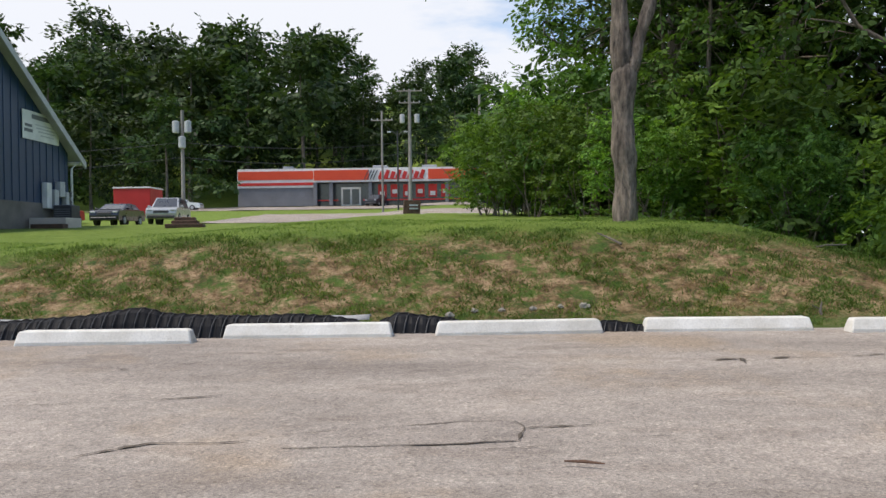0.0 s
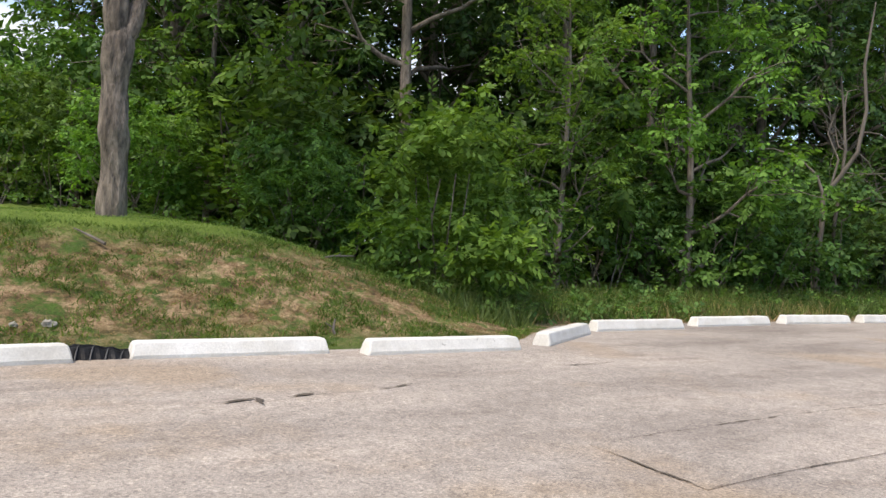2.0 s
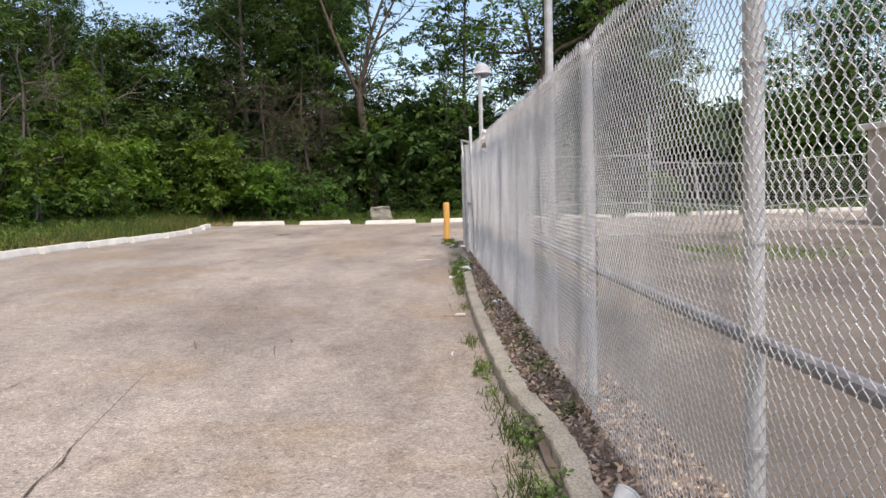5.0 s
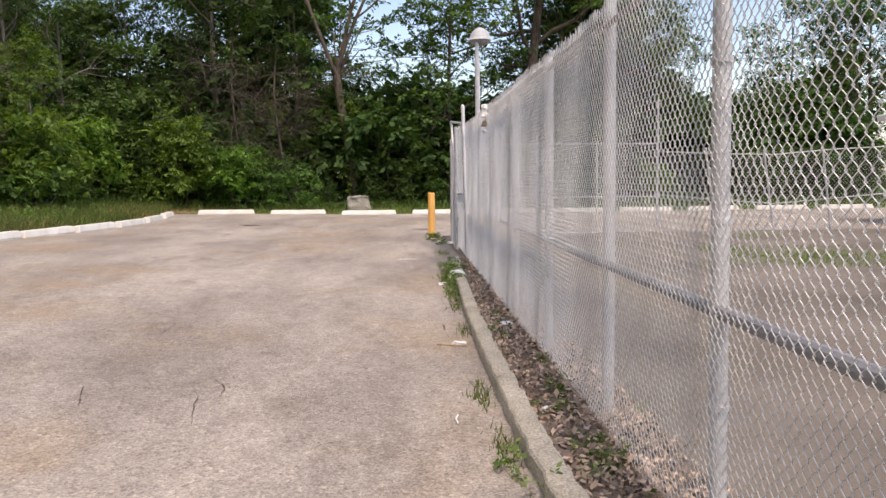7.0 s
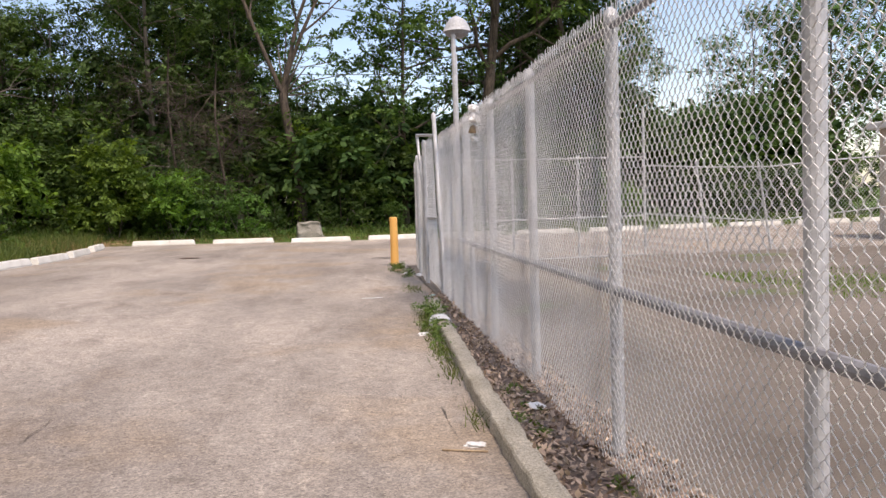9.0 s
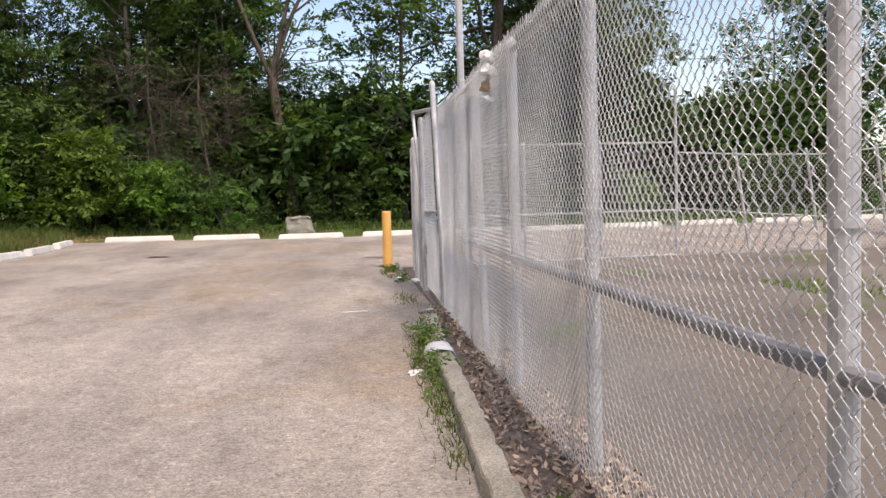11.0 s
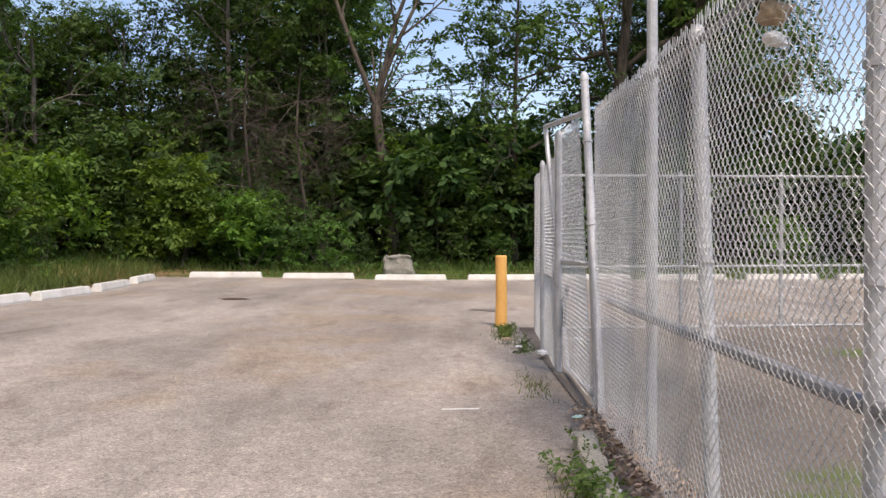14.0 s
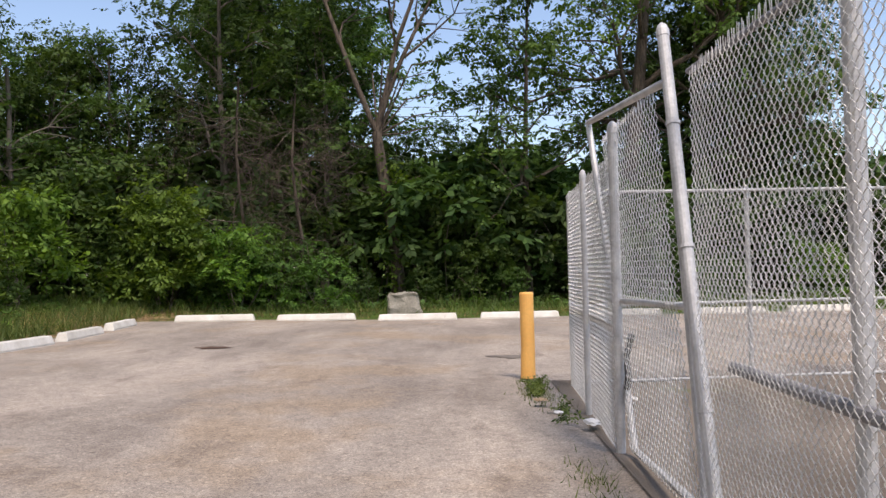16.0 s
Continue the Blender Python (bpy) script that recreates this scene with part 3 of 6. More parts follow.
# lamp on its pole in the fence line
lamp_post = thing("yard_lamp", "galvanised lamp pole with a domed yard light", "lamp post", pose(17.27, fence_y(17.27) - 0.01, 0))
part("pole", Geo().tube([(0, 0, 0), (0, 0, 1.9), (0.02, 0, 2.95)], [0.027, 0.027, 0.024], 14), M_GALV, lamp_post)
part("conduit", Geo().tube([(0.09, -0.03, 1.7), (0.09, -0.03, 2.75), (0.03, -0.01, 2.85)], 0.014, 8), M_TRIMW, lamp_post)
head = part("lamp_head", Geo().tube([(0.09, -0.04, 3.15), (0.09, -0.04, 3.13), (0.09, -0.045, 3.09), (0.09, -0.05, 3.03), (0.09, -0.05, 2.985)], [0.02, 0.06, 0.105, 0.135, 0.15], 20), M_GREYBOX, lamp_post, "domed grey metal lamp hood", smooth=True)
part("lens", Geo().tube([(0.09, -0.05, 2.985), (0.09, -0.05, 2.95), (0.09, -0.05, 2.92)], [0.135, 0.115, 0.06], 18), M_RAIL, head, "clouded grey lens")
part("neck", Geo().tube([(0.02, 0, 2.93), (0.05, -0.02, 2.99), (0.09, -0.04, 3.02)], 0.03, 8), M_GREYBOX, lamp_post)
tall_pole = thing("tall_pole", "tall white-topped steel pole in the fence line", "pole", pose(10.3, fence_y(10.3) - 0.02, 0))
part("pole", Geo().tube([(0, 0, 0), (0, 0, 2.0), (0, 0, 4.6)], [0.03, 0.03, 0.026], 14), M_GALV, tall_pole)

# bollard
bollard = thing("bollard", "yellow-orange painted steel bollard at the lot's fence corner", "bollard", pose(23.8, 1.40, float(lot_z(23.8, 1.4)) - 0.02))
part("pipe", Geo().tube([(0, 0, 0), (0, 0, 0.1), (0.01, -0.005, 0.35), (0.0, 0, 0.9), (0, 0, 0.915)], [0.078, 0.076, 0.072, 0.072, 0.064], 20), M_BOLLARD, bollard)
part("rust_collar", Geo().tube([(0, 0, 0.0), (0, 0, 0.035)], [0.086, 0.080], 20), M_RUST, bollard)


# ---- kerb ----
def build_kerb():
    line = [(3.7, 1.8), (4.62, 1.755), (5.23, 1.71), (5.83, 1.69), (6.62, 1.64), (7.22, 1.56), (7.72, 1.515), (8.21, 1.52), (8.89, 1.59), (9.76, 1.60), (11.0, 1.585), (12.0, 1.57), (13.5, 1.535), (14.77, 1.48), (16.37, 1.43), (17.35, 1.37), (17.84, 1.33)]
    pts = []
    for (x0, y0), (x1, y1) in zip(line, line[1:]):
        n = max(2, int((x1 - x0) / 0.05))
        pts += [(x0 + (x1 - x0) * i / n, y0 + (y1 - y0) * i / n) for i in range(n)]
    prof = [(0.066, -0.05), (0.060, 0.066), (0.052, 0.078), (0.030, 0.083), (-0.040, 0.083), (-0.052, 0.076), (-0.056, 0.04), (-0.056, -0.05)]
    v, f, n = [], [], len(prof)
    for i, (x, y) in enumerate(pts):
        j = 0.004 * math.sin(i * 0.9) + 0.003 * math.sin(i * 4.7)
        for k, (p, q) in enumerate(prof):
            chip = 0.007 * max(0.0, noise.noise(Vector((x * 6, k * 3.1, 2.0)))) if 1 <= k <= 5 else 0.0
            v.append((x, y + p + j - chip * (1 if p > 0 else -1), 0.02 + q - chip + 0.003 * math.sin(i * 0.7 + p * 30)))
    for i in range(len(pts) - 1):
        for k in range(n - 1):
            f.append((i * n + k, i * n + k + 1, (i + 1) * n + k + 1, (i + 1) * n + k))
    f += [tuple(range(n)), tuple(reversed(range((len(pts) - 1) * n, len(pts) * n)))]
    return new("kerb", raw_mesh("kerb", v, f, M_KERB, False))


tagged(build_kerb(), "low worn pebbly concrete kerb, winding along the fence", "kerb", kind="structure")
strip = sheet("soil_strip", axis([(3.6, 19.2, 0.15)]), axis([(1.02, 1.62, 0.06)]), lambda x, y: 0.055 - 0.03 * smooth01(x, 16.8, 18.2) + 0.018 * jitter(x, y, 6) * (1 - smooth01(x, 16.8, 18.2)), M_SOIL, lambda x, y: y < 1.6 - 0.25 * smooth01(x, 12, 17) and x < 18.3 + 0.3 * math.sin(y * 9))
tagged(strip, "strip of brown leaf mould between kerb and fence", "soil", kind="structure")


# ---- plants ----
def leaf_cloud(centres, radii, counts, size, rng, flat=0.55, up=0.5, spray=7):
    """Folded leaves set alternately along short twigs, the twigs scattered through clumps; gives vertices and faces."""
    P, S = [], []
    for c, r, n in zip(centres, radii, counts):
        n = max(1, int(round(n / spray)))
        d = rng.normal(size=(n, 3))
        d /= np.linalg.norm(d, axis=1)[:, None] + 1e-9
        rad = rng.uniform(0.25, 1.0, n) ** 0.5
        P.append(d * rad[:, None] * np.array([r, r, r * flat]) + np.array(c))
        S.append(d)
    P, D = np.concatenate(P), np.concatenate(S)
    m = len(P)
    ax = D * np.array([1.0, 1.0, 0.35]) + rng.normal(scale=0.45, size=(m, 3)) + np.array([0, 0, -0.05])
    ax /= np.linalg.norm(ax, axis=1)[:, None]
    face = D * 0.45 + rng.normal(scale=0.30, size=(m, 3)) + np.array([0, 0, up + 0.35])
    face -= (face * ax).sum(1)[:, None] * ax
    face /= np.linalg.norm(face, axis=1)[:, None]
    across = np.cross(face, ax)
    k = np.tile(np.arange(spray), m)
    rep = np.repeat(np.arange(m), spray)
    n = m * spray
    hand = np.where(k == spray - 1, 0.0, np.where(k % 2 == 0, 1.0, -1.0))[:, None]
    along = (k / max(spray - 1, 1) - 0.5)[:, None] * size * (1.7 if spray > 1 else 0.0)
    t = ax[rep] * 0.75 + across[rep] * hand * 0.85 + rng.normal(scale=0.22, size=(n, 3)) + np.array([0, 0, -0.18])
    t /= np.linalg.norm(t, axis=1)[:, None]
    nrm = face[rep] + rng.normal(scale=0.28, size=(n, 3))
    nrm -= (nrm * t).sum(1)[:, None] * t
    nrm /= np.linalg.norm(nrm, axis=1)[:, None]
    b = np.cross(nrm, t)
    L = size * rng.uniform(0.6, 1.25, n)[:, None]
    W = L * rng.uniform(0.20, 0.30, n)[:, None]
    Q = P[rep] + ax[rep] * along + t * L * 0.55
    v = np.empty((n, 4, 3))
    v[:, 0] = Q - t * L * 0.5
    v[:, 1] = Q + b * W - nrm * W * 0.3
    v[:, 2] = Q + t * L * 0.5 - nrm * L * 0.14
    v[:, 3] = Q - b * W - nrm * W * 0.3
    i = np.arange(n)[:, None] * 4
    return v.reshape(-1, 3), np.concatenate([i + np.array([[0, 1, 2]]), i + np.array([[0, 2, 3]])], 0)


def np_mesh(name, V, F, mat, smooth=False):
    return raw_mesh(name, V.tolist(), F.tolist(), mat, smooth)


def branch_out(g, p, d, length, r, depth, rng, tips, wander=0.25, split=(2, 4), lift=0.15):
    """A tapering, wandering limb that forks; collects its tips."""
    pts, rad = [Vector(p)], [r]
    q, dv = Vector(p), Vector(d).normalized()
    n = 4 if depth else 3
    for i in range(n):
        dv = (dv + Vector(rng.normal(scale=wander, size=3)) + Vector((0, 0, lift * 0.5))).normalized()
        q = q + dv * length / n
        pts.append(q.copy())
        rad.append(r * (1 - 0.6 * (i + 1) / n))
        if depth and i >= 1:
            for _ in range(rng.randint(1, split[1] - split[0] + 2)):
                side = Vector(rng.normal(size=3))
                side = (side - side.dot(dv) * dv).normalized()
                branch_out(g, q, dv * 0.6 + side * 0.9 + Vector((0, 0, lift)), length * rng.uniform(0.45, 0.7), rad[-1] * 0.6, depth - 1, rng, tips, wander, split, lift)
    g.tube(pts, rad, 6 if depth > 1 else 4, cap=False)
    tips.append(tuple(q))
    if depth == 0:
        tips.append(tuple(pts[len(pts) // 2]))


def tree_meshes(seed, height, trunk_r, first, spread, leaf, n_leaves, mat_leaf, limbs=9, clump=0.75, lean=(0, 0), bark=None, flat=0.6, hidden_limbs=False):
    """Trunk with limbs, and a crown of leaf clumps at the limbs' ends."""
    rng = np.random.RandomState(seed)
    g, tips = Geo(), []
    pts, rad = [], []
    for i in range(9):
        t = i / 8
        pts.append(Vector((lean[0] * t * height + 0.12 * math.sin(t * 5 + seed), lean[1] * t * height + 0.10 * math.cos(t * 4 + seed * 2), t * height * 0.92)))
        rad.append(trunk_r * (1.25 if i == 0 else 1.0 - 0.85 * t))
    g.tube(pts, rad, 6 if hidden_limbs else 10, cap=False)
    wood, g = g, Geo() if hidden_limbs else g
    for k in range(limbs):
        t = first + (1 - first) * (k + rng.uniform(0, 0.8)) / limbs
        j = min(int(t * 8), 7)
        p = pts[j].lerp(pts[j + 1], t * 8 - j)
        a = k * 2.4 + rng.uniform(-0.5, 0.5)
        out = spread * (1.15 - 0.75 * ((t - first) / (1.001 - first))) * rng.uniform(0.7, 1.15)
        branch_out(g, p, (math.cos(a), math.sin(a), 0.35 + 0.5 * t), out, rad[j] * 0.45 + 0.01, 1, rng, tips)
    tips.append(tuple(pts[-1]))
    tips = np.array(tips)
    w = rng.uniform(0.5, 1.3, len(tips))
    counts = np.maximum((w / w.sum() * n_leaves).astype(int), 3)
    V, F = leaf_cloud(tips + rng.normal(scale=0.15, size=tips.shape), clump * rng.uniform(0.6, 1.25, len(tips)), counts, leaf, rng, flat)
    return mesh_of("trunk", wood, bark or M_BARK, True), np_mesh("crown", V, F, mat_leaf)


def bush_meshes(seed, height, width, leaf, n_leaves, mat_leaf, lumps=16):
    rng = np.random.RandomState(seed)
    g, tips = Geo(), []
    for k in range(5):
        a = k * 1.3 + rng.uniform(0, 1)
        branch_out(g, (0.1 * math.cos(a), 0.1 * math.sin(a), -0.1), (0.45 * math.cos(a), 0.45 * math.sin(a), 1), height * 0.75, 0.022, 0, rng, tips, 0.2)
    cs = []
    for k in range(lumps):
        a, h = rng.uniform(0, 6.28), rng.uniform(0.08, 0.95) ** 0.8
        r = width * 0.5 * math.sqrt(max(0.05, 1 - (h - 0.35) ** 2 * 1.9)) * rng.uniform(0.45, 1.0)
        cs.append((r * math.cos(a), r * math.sin(a), h * height))
    for k in range(lumps // 2):
        a, h = rng.uniform(0, 6.28), rng.uniform(0.35, 1.0)
        r = width * 0.5 * (1.25 - 0.75 * h) * rng.uniform(0.7, 1.25)
        cs.append((r * math.cos(a), r * math.sin(a), height * (h * 1.12 + 0.08 * rng.normal())))
    cs = np.array(cs)
    rr = width * np.concatenate([rng.uniform(0.11, 0.23, lumps), rng.uniform(0.05, 0.11, len(cs) - lumps)])
    w = rr ** 2
    V, F = leaf_cloud(cs, rr, (w / w.sum() * n_leaves).astype(int) + 3, leaf, rng, 0.6, 0.7)
    return mesh_of("woody_base", g, M_BARK, True), np_mesh("foliage", V, F, mat_leaf)


def plant(name, meshes, label, category, x, y, scale=1.0, turn=0.0, group="", z=None, names=("trunk", "crown"), tall=1.0, mats=None):
    ob = thing(name, label, category, None, group)
    for nm, me in zip(names, meshes):
        c = new(nm, me)
        c.parent = ob
    zz = float(land_z(x, y)) - 0.05 if z is None else z
    ob.matrix_world = pose(x, y, zz, 0, 0, turn) @ Matrix.Diagonal((scale, scale, scale * tall, 1))
    return ob


BUSH = [bush_meshes(sd, 2.6, 2.9, lf, n, m, 30) for sd, m, lf, n in ((1, M_LEAF, 0.145, 3000), (2, M_LEAF_DARK, 0.14, 3000), (3, M_LEAF, 0.15, 2900), (4, M_LEAF_DARK, 0.125, 3200))]
# Backing shrubs, their leaves coloured dark to stand for the woods' shaded depth.
BUSH_SHADED = [bush_meshes(sd, 2.7, 3.0, lf, n, M_LEAF_SHADED, 26) for sd, lf, n in ((5, 0.25, 1600), (6, 0.27, 1450))]
BUSH_FAR = [bush_meshes(sd, 2.6, 2.9, lf, n, m, 34) for sd, m, lf, n in ((7, M_LEAF_DARK, 0.15, 2700), (8, M_LEAF_SHADED, 0.16, 2600), (9, M_LEAF_DARK, 0.14, 2900))]
BUSH_BRIGHT = [bush_meshes(sd, 2.6, 2.4, 0.16, 2900, M_LEAF_BRIGHT, 40) for sd in (11, 12)]
BUSH_LAWN = [bush_meshes(sd, 2.7, 2.8, 0.115, 3700, m, 26) for sd, m in ((14, M_LEAF_BRIGHT), (15, M_LEAF), (16, M_LEAF))]
BUSH_LARGE = bush_meshes(13, 3.1, 2.7, 0.16, 6500, M_LEAF_BRIGHT, 70)
TREE = [tree_meshes(21, 11, 0.16, 0.10, 3.2, 0.19, 9500, M_LEAF_DARK, 16, 0.95, flat=0.42), tree_meshes(22, 12, 0.18, 0.14, 3.0, 0.19, 9500, M_LEAF_SHADED, 17, 0.9, flat=0.42),
        tree_meshes(23, 10, 0.13, 0.08, 3.0, 0.18, 9500, M_LEAF, 15, 0.9, flat=0.45), tree_meshes(24, 12, 0.15, 0.30, 2.3, 0.18, 7000, M_LEAF_SHADED, 13, 0.8, flat=0.4)]
TALL = [tree_meshes(31, 13, 0.13, 0.24, 2.3, 0.19, 9000, M_LEAF_DARK, 18, 0.8, flat=0.38, bark=M_BARK_SHADED), tree_meshes(32, 15, 0.32, 0.36, 3.6, 0.20, 10000, M_LEAF, 13, 0.95, (0.0, -0.10), flat=0.4, bark=M_BARK_SHADED)]
HILL = [tree_meshes(41, 19, 0.3, 0.04, 6.5, 0.92, 2900, M_HILL, 18, 1.9, flat=0.6, hidden_limbs=True), tree_meshes(42, 17, 0.3, 0.04, 6.0, 0.90, 2700, M_HILL, 17, 1.8, flat=0.6, hidden_limbs=True)]
rs = np.random.RandomState(7)


def bushes_along(line, step, size, deep=1.0, bright=0.18):
    for (x0, y0), (x1, y1) in zip(line, line[1:]):
        n = max(1, int(math.hypot(x1 - x0, y1 - y0) / step))
        for i in range(n):
            t = (i + rs.uniform(0, 0.9)) / n
            x, y = x0 + (x1 - x0) * t + rs.uniform(-0.5, 0.5) * deep, y0 + (y1 - y0) * t + rs.uniform(-0.5, 0.5) * deep
            br = rs.uniform() < bright
            # bright == 0.0 picks the back rows, whose shade is in the leaf colour
            pool = BUSH_SHADED if bright == 0.0 else BUSH_LAWN if x < 9.5 else BUSH_BRIGHT if br else BUSH_FAR if x > 36 else BUSH
            plant("bush", pool[rs.randint(0, len(pool))],
                  "leafy bright green young shrub at the woods' edge" if br else "dense dark green shrub at the woods' edge", "bush", x, y,
                  rs.uniform(*size), rs.uniform(0, 360), "shrubs at the edge of the woods", names=("woody_base", "foliage"))


def trees_along(line, step, size, deep=1.5, kinds=(0, 1, 2, 3)):
    for (x0, y0), (x1, y1) in zip(line, line[1:]):
        n = max(1, int(math.hypot(x1 - x0, y1 - y0) / step))
        for i in range(n):
            t = (i + rs.uniform(0, 0.9)) / n
            x, y = x0 + (x1 - x0) * t + rs.uniform(-0.5, 0.5) * deep, y0 + (y1 - y0) * t + rs.uniform(-0.5, 0.5) * deep
            plant("tree", TREE[kinds[rs.randint(0, len(kinds))]], "tall broadleaf tree in full summer leaf in the woods", "tree", x, y,
                  rs.uniform(*size), rs.uniform(0, 360), "trees of the woods")


EDGE = [(2.1, 27), (4.2, 21.5), (7.0, 17.5), (9.5, 14.2), (13, 13.4), (20, 13.3), (28, 12.8), (34, 12.4), (37.5, 10.8)]
BACK = [(6.6, 26.5), (8.6, 21.5), (11, 18), (15, 17.2), (22, 17.0), (30, 16.6), (33.5, 16)]
FAR = [(38.2, 10.5), (38.4, 2), (38.6, -7), (39, -18)]
bushes_along(EDGE, 1.45, (0.6, 1.2), 1.2, 0.10)
bushes_along([(x + 1.0, y + 2.4) for x, y in EDGE], 1.8, (1.2, 1.8), 1.5, 0.15)
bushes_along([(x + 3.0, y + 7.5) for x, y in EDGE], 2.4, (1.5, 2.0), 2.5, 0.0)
bushes_along(FAR, 1.5, (0.4, 0.95), 1.6, 0.10)
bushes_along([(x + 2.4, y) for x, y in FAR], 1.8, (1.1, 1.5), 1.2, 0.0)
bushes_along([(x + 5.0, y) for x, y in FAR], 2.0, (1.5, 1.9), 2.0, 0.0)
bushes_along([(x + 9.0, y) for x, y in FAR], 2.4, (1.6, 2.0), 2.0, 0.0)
bushes_along([(36.5, 13.5), (41, 12.0), (46, 12.5)], 1.4, (1.2, 1.8), 2.0, 0.05)
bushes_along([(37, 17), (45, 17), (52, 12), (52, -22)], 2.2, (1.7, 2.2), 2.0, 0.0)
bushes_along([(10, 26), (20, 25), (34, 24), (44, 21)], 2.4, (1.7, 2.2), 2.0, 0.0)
trees_along(BACK, 2.5, (0.85, 1.25))
trees_along([(x + 2, y + 6.0) for x, y in BACK], 3.8, (1.0, 1.4), 3)
trees_along([(12, 31), (22, 29), (33, 28)], 3.4, (1.1, 1.5), 3, (0, 1))
trees_along([(47, 9.0), (47.5, 13)], 2.6, (1.0, 1.3), 2, (0, 1))
trees_along([(37, 17.5), (42, 14.5), (44, 12)], 1.7, (0.72, 0.84), 1.5, (0, 2))
trees_along([(52, 10.0), (53, 13)], 3.0, (1.1, 1.4), 2, (0, 1))
trees_along([(44, -14.5), (43, -24)], 2.2, (0.9, 1.25))
for tx, ty, ti, ts, tt in ((38.6, 19.0, 0, 0.95, 10), (36.0, 15.2, 1, 0.80, 80), (41.6, 9.3, 1, 1.0, 200), (43.8, 7.9, 1, 1.05, 310), (42.5, 11.4, 1, 0.62, 45), (45.5, 9.5, 1, 1.0, 15), (40.8, 14.3, 0, 0.74, 33), (41.8, 12.3, 1, 0.68, 140), (39.8, 16.0, 0, 0.80, 250),
                           (42.4, 7.0, 0, 0.95, 120), (44.6, 6.2, 1, 0.95, 75), (41.4, 6.1, 3, 0.85, 290), (46.5, 6.0, 0, 1.0, 30),
                           (17.5, 15.6, 0, 1.0, 60), (24.5, 15.4, 1, 1.0, 160), (28.5, 15.2, 0, 1.0, 220), (20.8, 19.5, 0, 1.2, 130), (32.0, 19.0, 0, 1.2, 95)):
    plant("tree", TREE[ti], "tall broadleaf tree in full summer leaf at the lot's end", "tree", tx, ty, ts, tt, "trees of the woods")
BRIGHT_TREE = tree_meshes(26, 9.5, 0.11, 0.06, 2.4, 0.17, 9000, M_LEAF_BRIGHT, 18, 0.62, flat=0.4)
for tx, ty, ts, tt in ((15.8, 13.0, 0.9, 0), (12.6, 13.2, 0.7, 100), (31.5, 12.6, 0.55, 40)):
    plant("tree", BRIGHT_TREE, "bright green young tree leafy down to the ground", "tree", tx, ty, ts, tt, "young trees at the edge of the woods")
for tx, ty, ti, ts in ((40.8, 12.6, 0, 0.76), (41.6, 15.0, 1, 0.72), (42.6, 17.4, 0, 0.8), (44.5, 10.6, 1, 0.92), (42.8, 4.0, 1, 0.5), (43.5, 1.8, 1, 0.5), (44.0, -1.0, 0, 0.5),
                       (43.0, -6.0, 1, 1.1), (44.6, -7.4, 0, 1.05), (45.6, -4.9, 1, 1.05), (42.9, -8.0, 1, 0.9)):
    plant("tree", TREE[ti], "tall broadleaf tree in full summer leaf at the lot's end", "tree", tx, ty, ts, tx * 41, "trees of the woods")
for tx, ty, ti, ts in ((8.2, 23.5, 1, 1.25), (10.2, 21.0, 0, 1.15), (12.0, 24.0, 1, 1.3), (14.2, 20.6, 1, 1.15), (16.2, 24.0, 0, 1.3), (10.4, 28.0, 1, 1.4), (18.8, 21.4, 1, 1.2), (13.5, 29.0, 0, 1.4)):
    plant("tree", TREE[ti], "tall dark broadleaf tree deep in the woods", "tree", tx, ty, ts, tx * 43, "trees of the woods")
plant("tree", TALL[0], "slender tall tree with open layered branches", "tree", 40.6, -0.2, 0.95, 0)
plant("tree", TALL[1], "thick-trunked tall tree leaning behind the fence", "tree", 41.2, -2.9, 1.0, 0)
plant("tree", TALL[1], "thick-trunked tall tree behind the yard", "tree", 42.0, -7.6, 0.9, 190)
for tx, ty, ti, ts in ((43.0, -5.2, 3, 0.8), (44.6, -6.6, 0, 0.85), (45.2, -9.2, 1, 0.95)):
    plant("tree", TREE[ti], "tall dark tree behind the yard", "tree", tx, ty, ts, tx * 37, "trees behind the yard")
for tx, ty, ts in ((41.6, 1.6, 1.75), (42.2, -1.4, 1.8), (42.0, -4.2, 1.9)):
    plant("bush", BUSH_FAR[int(ty) % 3], "tall dark green shrub behind the fence", "bush", tx, ty, ts, tx * 53, "shrubs at the edge of the woods", names=("woody_base", "foliage"))
plant("bush", BUSH_LARGE, "large bright green leafy bush behind the wheel stops", "bush", 8.75, 11.5, 0.9, 30, "", 0.45, ("woody_base", "foliage"))
plant("bush", BUSH_LARGE, "tall bright green sapling thicket at the lot's corner", "bush", 37.7, 9.9, 1.0, 210, "saplings", None, ("woody_base", "foliage"))
for bx, by, bs in ((37.3, 7.8, 0.85), (37.4, 5.7, 0.6), (26.5, 12.6, 1.0), (30.5, 12.2, 1.1)):
    plant("bush", BUSH[0] if by < 6 else BUSH_BRIGHT[1], "bright green young sapling bush at the woods' edge", "bush", bx, by, bs, bx * 50, "saplings", None, ("woody_base", "foliage"))

# big tree on the lawn


